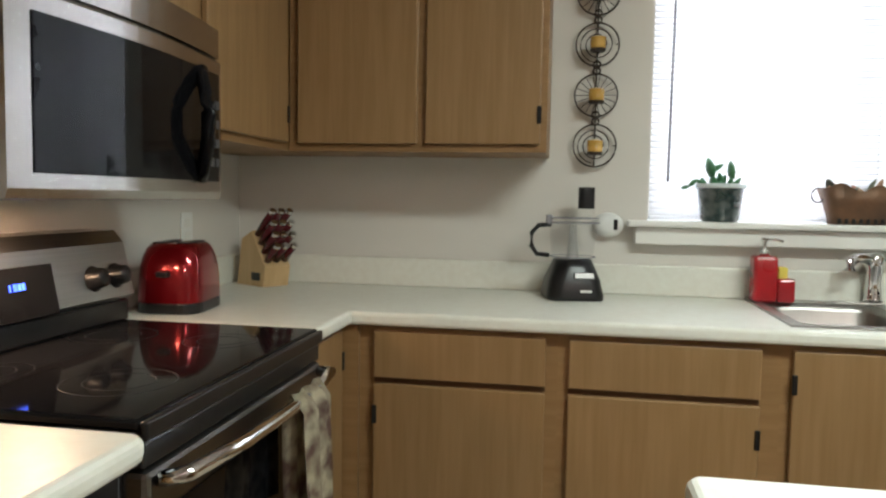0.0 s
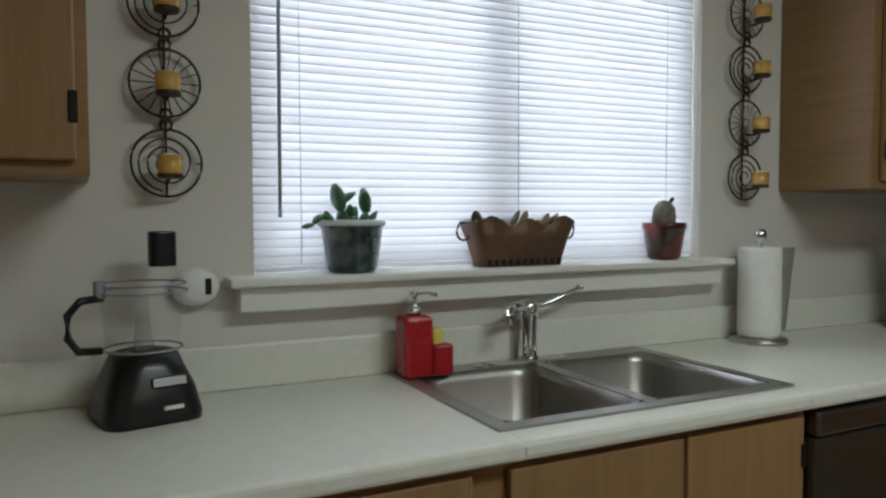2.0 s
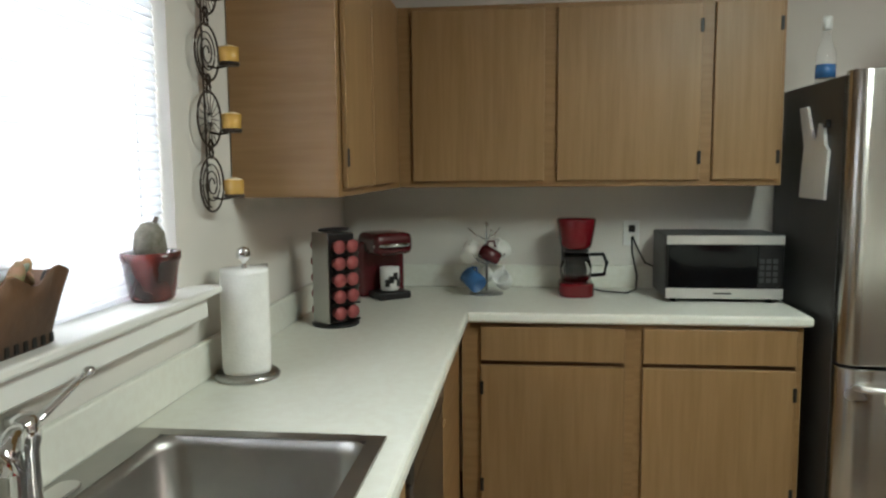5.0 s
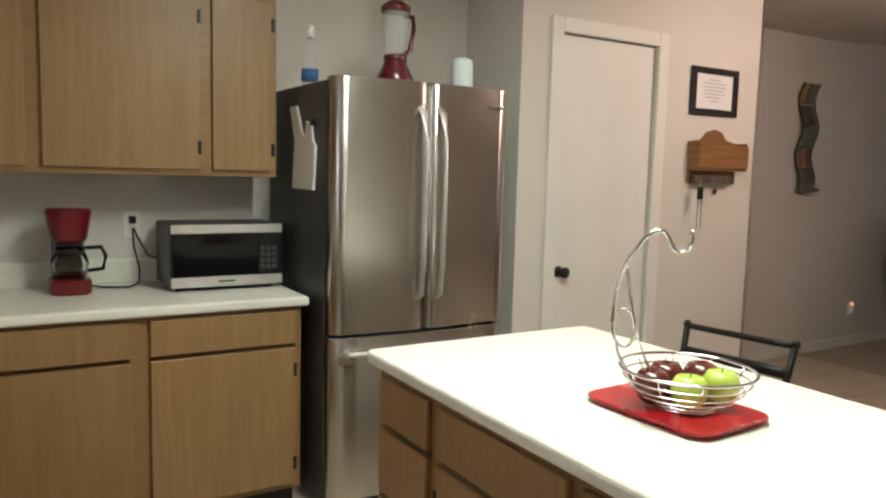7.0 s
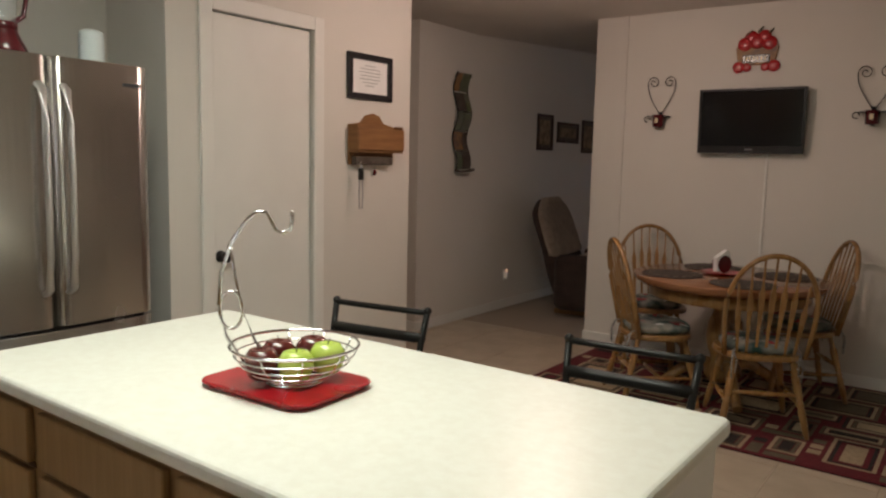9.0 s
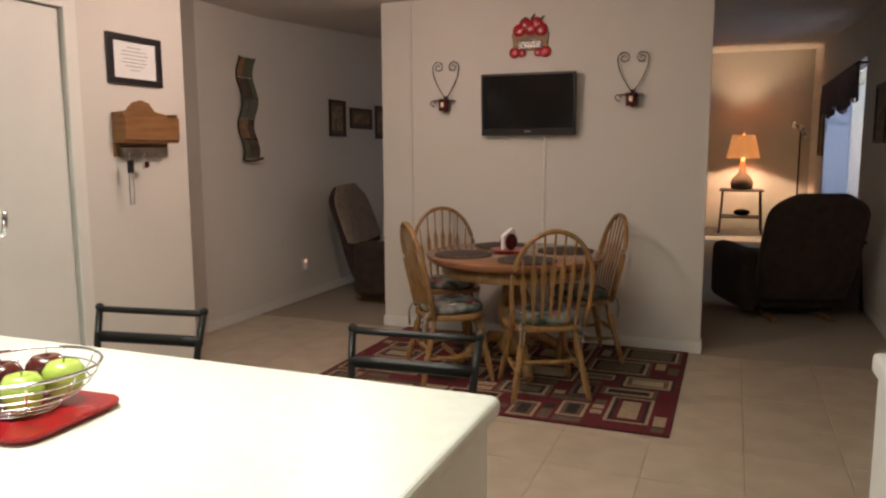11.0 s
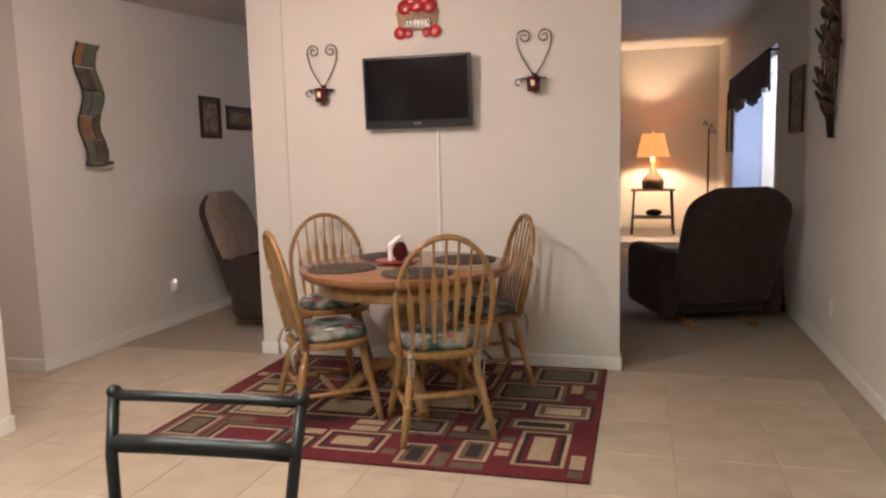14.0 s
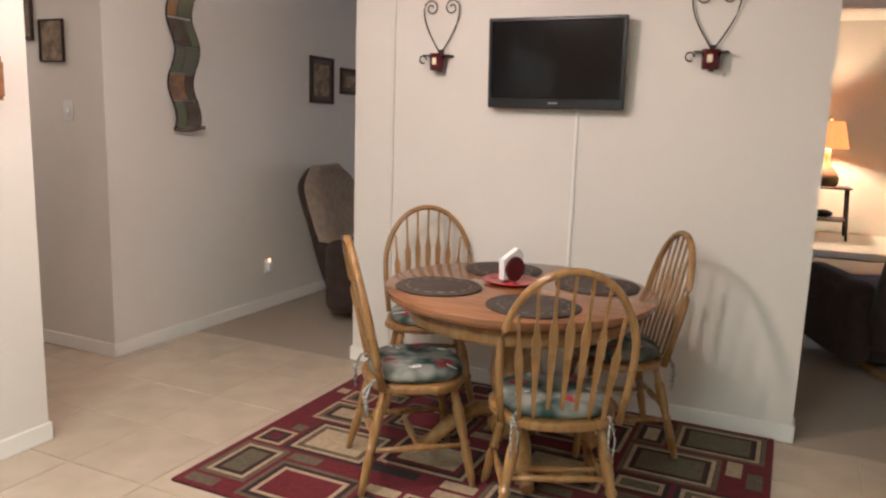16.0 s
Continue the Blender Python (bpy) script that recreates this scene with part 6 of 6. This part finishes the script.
def cushion():
    c = thing("chair_cushion", "tied green patterned chair seat cushion", "cushion", 0, 0, 0, 0, "chair cushions")
    bm = bmesh.new()
    rr = random.Random(9)
    rings = []
    for z, s in ((0.0, 0.90), (0.012, 0.99), (0.03, 1.0), (0.046, 0.93), (0.056, 0.7), (0.054, 0.35)):
        rings.append([bm.verts.new((0.20 * s * math.copysign(abs(math.cos(t)) ** 0.75, math.cos(t)), 0.19 * s * math.copysign(abs(math.sin(t)) ** 0.75, math.sin(t)) + 0.01, z + rr.uniform(-0.003, 0.003))) for t in [2 * PI * i / 32 for i in range(32)]])
    for a, b in zip(rings, rings[1:]):
        for i in range(32):
            bm.faces.new((a[i], a[(i + 1) % 32], b[(i + 1) % 32], b[i])).smooth = True
    bm.faces.new(rings[-1]), bm.faces.new(rings[0][::-1])
    part("pad", bm, CUSHION, c)
    for x, y, r in ((0.10, 0.10, 0.05), (-0.12, 0.06, 0.04), (0.05, -0.10, 0.035)):
        part("print_patch", lathe(bmesh.new(), [(r, 0.0535), (r * 0.9, 0.058), (0.001, 0.0585)], 14, Matrix.Translation((x, y, -0.003))), CUSHRED, c)
    for x, y, a in ((0.15, 0.12, 20), (-0.08, 0.13, 70), (0.13, -0.02, 110), (-0.13, -0.06, 40)):
        for k in range(3):
            part("print_stripe", box(bmesh.new(), -0.025, 0.025, -0.0025, 0.0025, 0, 0.002, m=pose(x + k * 0.009, y + k * 0.005, 0.0545, 0, 0, a)), PAPERW, c)
    for sx in (-1, 1):
        part("tie", tube(tube(bmesh.new(), [(sx * 0.15, -0.15, 0.02), (sx * 0.17, -0.19, 0.015), (sx * 0.18, -0.215, -0.05), (sx * 0.175, -0.21, -0.13)], 0.007, 6, flat=0.5), [(sx * 0.17, -0.19, 0.015), (sx * 0.155, -0.22, -0.03), (sx * 0.16, -0.215, -0.10)], 0.007, 6, flat=0.5), STRIPE, c)
    return c


def face(dx, dy):
    return math.degrees(math.atan2(dy, dx)) - 90


spots = [(-2.65, -5.29, face(0.45, -0.89)), (-2.03, -5.36, face(-0.78, -0.62)), (-2.71, -6.08, face(0.88, 0.47)), (-1.73, -6.12, face(-0.5, 0.86))]
ch, cu = dining_chair(), cushion()
RUGZ = 0.0135
for i, (x, y, a) in enumerate(spots):
    m, mc = pose(x, y, RUGZ, 0, 0, a), pose(x, y, RUGZ + 0.431, 0, 0, a)
    if i == 0:
        ch.matrix_basis, cu.matrix_basis = m, mc
    else:
        copy_thing(ch, m)
        copy_thing(cu, mc)

# ---- rug of nested rectangles ----
rug = thing("area_rug", "red area rug with nested cream and black rectangles", "rug", -3.415, -6.455, 0)
RWD, RHT = 2.17, 1.65
part("rug_base", slab(bmesh.new(), rounded(RWD, RHT, 0.012, 2, RWD / 2, RHT / 2), 0.001, 0.012, bevel=0.003), RUGRED, rug)
part("binding", tube(bmesh.new(), [(0.004, 0.004, 0.006), (RWD - 0.004, 0.004, 0.006), (RWD - 0.004, RHT - 0.004, 0.006), (0.004, RHT - 0.004, 0.006)], 0.006, 6, closed=True), RUGBLACK, rug)
rr = random.Random(21)
cell = 0.085
gx, gy = int(RWD / cell), int(RHT / cell)
taken = np.zeros((gx, gy), bool)
motifs = [(1, gy - 6, 3, 5), (5, gy - 4, 2, 3), (8, gy - 3, 2, 3), (1, gy - 8, 4, 2), (5, gy - 8, 2, 3), (11, gy - 4, 4, 3)]
for i0, j0, w, h in motifs:
    taken[i0:i0 + w, j0:j0 + h] = True
for size in ((5, 4), (4, 3), (3, 4), (3, 2), (2, 3), (2, 2), (3, 1), (2, 1), (1, 2), (1, 1)):
    for _ in range(70):
        w, h = size
        i0, j0 = rr.randrange(0, gx - w + 1), rr.randrange(0, gy - h + 1)
        if not taken[i0:i0 + w, j0:j0 + h].any():
            taken[i0:i0 + w, j0:j0 + h] = True
            motifs.append((i0, j0, w, h))


def border_ring(x0, x1, y0, y1, t, z):
    bm = bmesh.new()
    for b in ((x0, x1, y0, y0 + t), (x0, x1, y1 - t, y1), (x0, x0 + t, y0 + t, y1 - t), (x1 - t, x1, y0 + t, y1 - t)):
        box(bm, *b, 0.010, z)
    return bm


for k, (i0, j0, w, h) in enumerate(motifs):
    g = 0.011
    x0, x1, y0, y1 = 0.02 + i0 * cell + g, 0.02 + (i0 + w) * cell - g, 0.02 + j0 * cell + g, 0.02 + (j0 + h) * cell - g
    seqs = ((RUGCREAM, RUGOLIVE, RUGBLACK, RUGCREAM), (RUGCREAM, RUGBLACK, RUGRED, RUGCREAM), (RUGOLIVE, RUGBLACK, RUGCREAM, RUGRED), (RUGBLACK, RUGCREAM, RUGOLIVE, RUGCREAM), (RUGOLIVE, RUGCREAM, RUGBLACK, RUGOLIVE))
    seq = seqs[rr.randrange(5)]
    lev = 0
    while min(x1 - x0, y1 - y0) > 0.035:
        last = lev == 3 or min(x1 - x0, y1 - y0) < 0.09
        t = 0.018 if not last else 0
        z = 0.0125 + 0.0002 * lev
        part("motif", border_ring(x0, x1, y0, y1, t, z) if t else B(x0, x1, y0, y1, 0.010, z), seq[lev % 4], rug)
        if last:
            break
        d = t + 0.004
        x0, x1, y0, y1, lev = x0 + d, x1 - d, y0 + d, y1 - d, lev + 1


# ---- living room ----
def recliner(x, y, rz, throw=False):
    r = thing("recliner", "dark brown upholstered recliner" + (" with beige throw" if throw else " seen from behind"), "armchair", x, y, 0, rz, "living room recliners")
    part("base", B(-0.36, 0.36, -0.34, 0.36, 0.10, 0.42, bevel=0.05, seg=3), BROWNFAB, r)
    bm = bmesh.new()
    rows = []
    for k in range(25):
        f = 1 - (1 - k / 24) ** 1.6
        z = 0.20 + 0.88 * f
        w = 0.38 + 0.05 * math.sin(f * PI * 0.9) - 0.20 * (max(0, f - 0.75) / 0.25) ** 3
        yb = -0.33 - 0.30 * f
        th = 0.20 - 0.07 * f + 0.02 * math.sin(f * PI * 3) - (0.06 * max(0, f - 0.85) / 0.15)
        rows.append([bm.verts.new((w * math.copysign(abs(math.cos(t)) ** 0.45, math.cos(t)), yb + th / 2 * math.copysign(abs(math.sin(t)) ** 0.6, math.sin(t)), z)) for t in [2 * PI * i / 28 for i in range(28)]])
    for a, b in zip(rows, rows[1:]):
        for i in range(28):
            bm.faces.new((a[i], a[(i + 1) % 28], b[(i + 1) % 28], b[i])).smooth = True
    bm.faces.new(rows[-1]), bm.faces.new(rows[0][::-1])
    part("backrest", bm, BROWNFAB, r)
    for s in (-1, 1):
        part("armrest", B(s * 0.44 - 0.095, s * 0.44 + 0.095, -0.36, 0.42, 0.08, 0.60, bevel=0.08, seg=4), BROWNFAB, r)
    part("seat_cushion", B(-0.335, 0.335, -0.25, 0.42, 0.40, 0.52, bevel=0.05, seg=3), BROWNFAB, r)
    for s in (-1, 1):
        part("rocker_foot", B(s * 0.25 - 0.03, s * 0.25 + 0.03, -0.42, 0.30, 0.0, 0.05, bevel=0.015), CHAIRWOOD, r)
    part("pedestal_base", B(-0.25, 0.25, -0.2, 0.2, 0.05, 0.10), IRON, r)
    if throw:
        bm = bmesh.new()
        cs = []
        for k in range(13):
            f = 0.42 + 0.60 * k / 12
            w = 0.40 + 0.05 * math.sin(min(1, f) * PI * 0.9) - 0.20 * (max(0, min(1, f) - 0.75) / 0.25) ** 3
            th = 0.24 - 0.07 * f + 0.01 * math.sin(k * 2.1)
            cs.append([bm.verts.new((w * math.copysign(abs(math.cos(t)) ** 0.45, math.cos(t)), -0.33 - 0.30 * f + th / 2 * math.copysign(abs(math.sin(t)) ** 0.6, math.sin(t)), 0.20 + 0.88 * f + 0.006 * math.sin(t * 7))) for t in [0.12 + (PI - 0.24) * i / 22 for i in range(23)]])
        for a, b in zip(cs, cs[1:]):
            for i in range(22):
                bm.faces.new((a[i], a[i + 1], b[i + 1], b[i])).smooth = True
        bm.faces.new(cs[-1])
        bmesh.ops.solidify(bm, geom=bm.faces[:], thickness=0.012)
        box(bm, -0.33, 0.33, -0.30, 0.43, 0.515, 0.545, bevel=0.012)
        part("throw_blanket", bm, THROW, r, "beige throw blanket")
    return r


recliner(-4.10, -8.15, 200).scale = (0.94, 1.0, 1.0)
recliner(-0.71, -7.62, 98, True)


def side_table(x, y, w, d, h, label, shelf=True):
    t = thing("side_table", label, "side table", x, y, 0)
    part("tabletop", B(-w / 2, w / 2, -d / 2, d / 2, h - 0.025, h, bevel=0.006), FRAMEBRN, t)
    for sx in (-1, 1):
        for sy in (-1, 1):
            part("leg", tube(bmesh.new(), [(sx * (w / 2 - 0.01), sy * (d / 2 - 0.01), 0), (sx * (w / 2 - 0.05), sy * (d / 2 - 0.05), h - 0.025)], 0.018, 6), FRAMEBRN, t)
    if shelf:
        part("shelf", B(-w / 2 + 0.035, w / 2 - 0.035, -d / 2 + 0.035, d / 2 - 0.035, h * 0.42, h * 0.42 + 0.02), FRAMEBRN, t)
    return t


side_table(-3.78, -14.0, 0.66, 0.60, 0.78, "dark wooden lamp table with lower shelf")
side_table(-4.64, -8.62, 0.26, 0.36, 0.62, "small dark end table beside the recliner")
single("small_black_bag", ball(bmesh.new(), (0, 0, 0.06), 0.1, 1.3, 0.8, 0.55), BLACK, "small black pouch on the lamp table shelf", "pouch", -3.80, -14.05, 0.345)
jar = thing("glass_jar", "glass jar on the small end table", "jar", -4.64, -8.57, 0.62)
part("jar", lathe(bmesh.new(), [(0.04, 0), (0.05, 0.02), (0.05, 0.10), (0.035, 0.14)], 16), GLASS, jar)
part("lid", lathe(bmesh.new(), [(0.037, 0.14), (0.037, 0.155), (0.01, 0.165)], 14), IRON, jar)
tl = thing("table_lamp", "lit table lamp with orange linen shade", "lamp", -3.78, -14.0, 0.78)
part("base", lathe(bmesh.new(), [(0.15, 0), (0.165, 0.03), (0.175, 0.10), (0.15, 0.17), (0.06, 0.27), (0.038, 0.42), (0.034, 0.50)], 28), TANPOT, tl)
part("stem", lathe(bmesh.new(), [(0.014, 0.50), (0.014, 0.88), (0.022, 0.90), (0.001, 0.93)], 12), CHROME, tl)
bm = bmesh.new()
rg = [[bm.verts.new((r * math.cos(2 * PI * i / 36), r * math.sin(2 * PI * i / 36), z)) for i in range(36)] for r, z in ((0.25, 0.50), (0.17, 0.86))]
for i in range(36):
    bm.faces.new((rg[0][i], rg[0][(i + 1) % 36], rg[1][(i + 1) % 36], rg[1][i])).smooth = True
part("shade", bm, SHADE, tl, "glowing orange linen shade")
fl = thing("floor_lamp", "tall dark floor lamp with chrome spot heads", "floor lamp", -4.55, -13.4, 0)
part("base", lathe(bmesh.new(), [(0.13, 0), (0.13, 0.02), (0.02, 0.03)], 24), IRON, fl)
part("pole", tube(bmesh.new(), [(0, 0, 0.02), (0, 0, 1.75)], 0.012, 8), IRON, fl)
for a, z in ((0.4, 1.75), (2.4, 1.68), (4.4, 1.60)):
    part("spot_head", lathe(bmesh.new(), [(0.02, 0), (0.045, 0.03), (0.05, 0.10), (0.001, 0.101)], 14, pose(0.06 * math.cos(a), 0.06 * math.sin(a), z, 60, 0, math.degrees(a))), CHROME, fl)

# ---- floors, last ----
floor = single("floor", B(-4.95, 3.32, -6.46, 0.0, -0.12, -0.004), GROUT, "beige ceramic tile floor with grout joints", "floor", kind="structure")
single("floor_carpet", B(-4.95, 0.4, -14.75, -6.46, -0.12, 0.0), CARPET, "beige living room carpet", "carpet", kind="structure")
TS = 0.43
tile_me = mesh_of("tile", box(bmesh.new(), -TS / 2 + 0.003, TS / 2 - 0.003, -TS / 2 + 0.003, TS / 2 - 0.003, -0.006, 0.0, bevel=0.0018, seg=1), TILE)
for i in range(12):
    for j in range(15):
        x, y = -4.62 + TS * (i + 0.5), -6.45 + TS * (j + 0.5)
        if x > 0.5 or y > -0.2 or (x > PX + 0.25 and y > -4.6):
            continue
        o = new("tile", tile_me)
        o.parent = floor
        o.matrix_world = pose(x, y, random.uniform(-0.0004, 0.0004), 0, 0, random.choice((0, 90, 180, 270)))
for i in range(6):
    for j in range(3):
        o = new("tile", tile_me)
        o.parent = floor
        o.matrix_world = pose(0.54 + 0.2 + TS * i, -6.45 + TS * (2.5 + j), 0, 0, 0, 90)
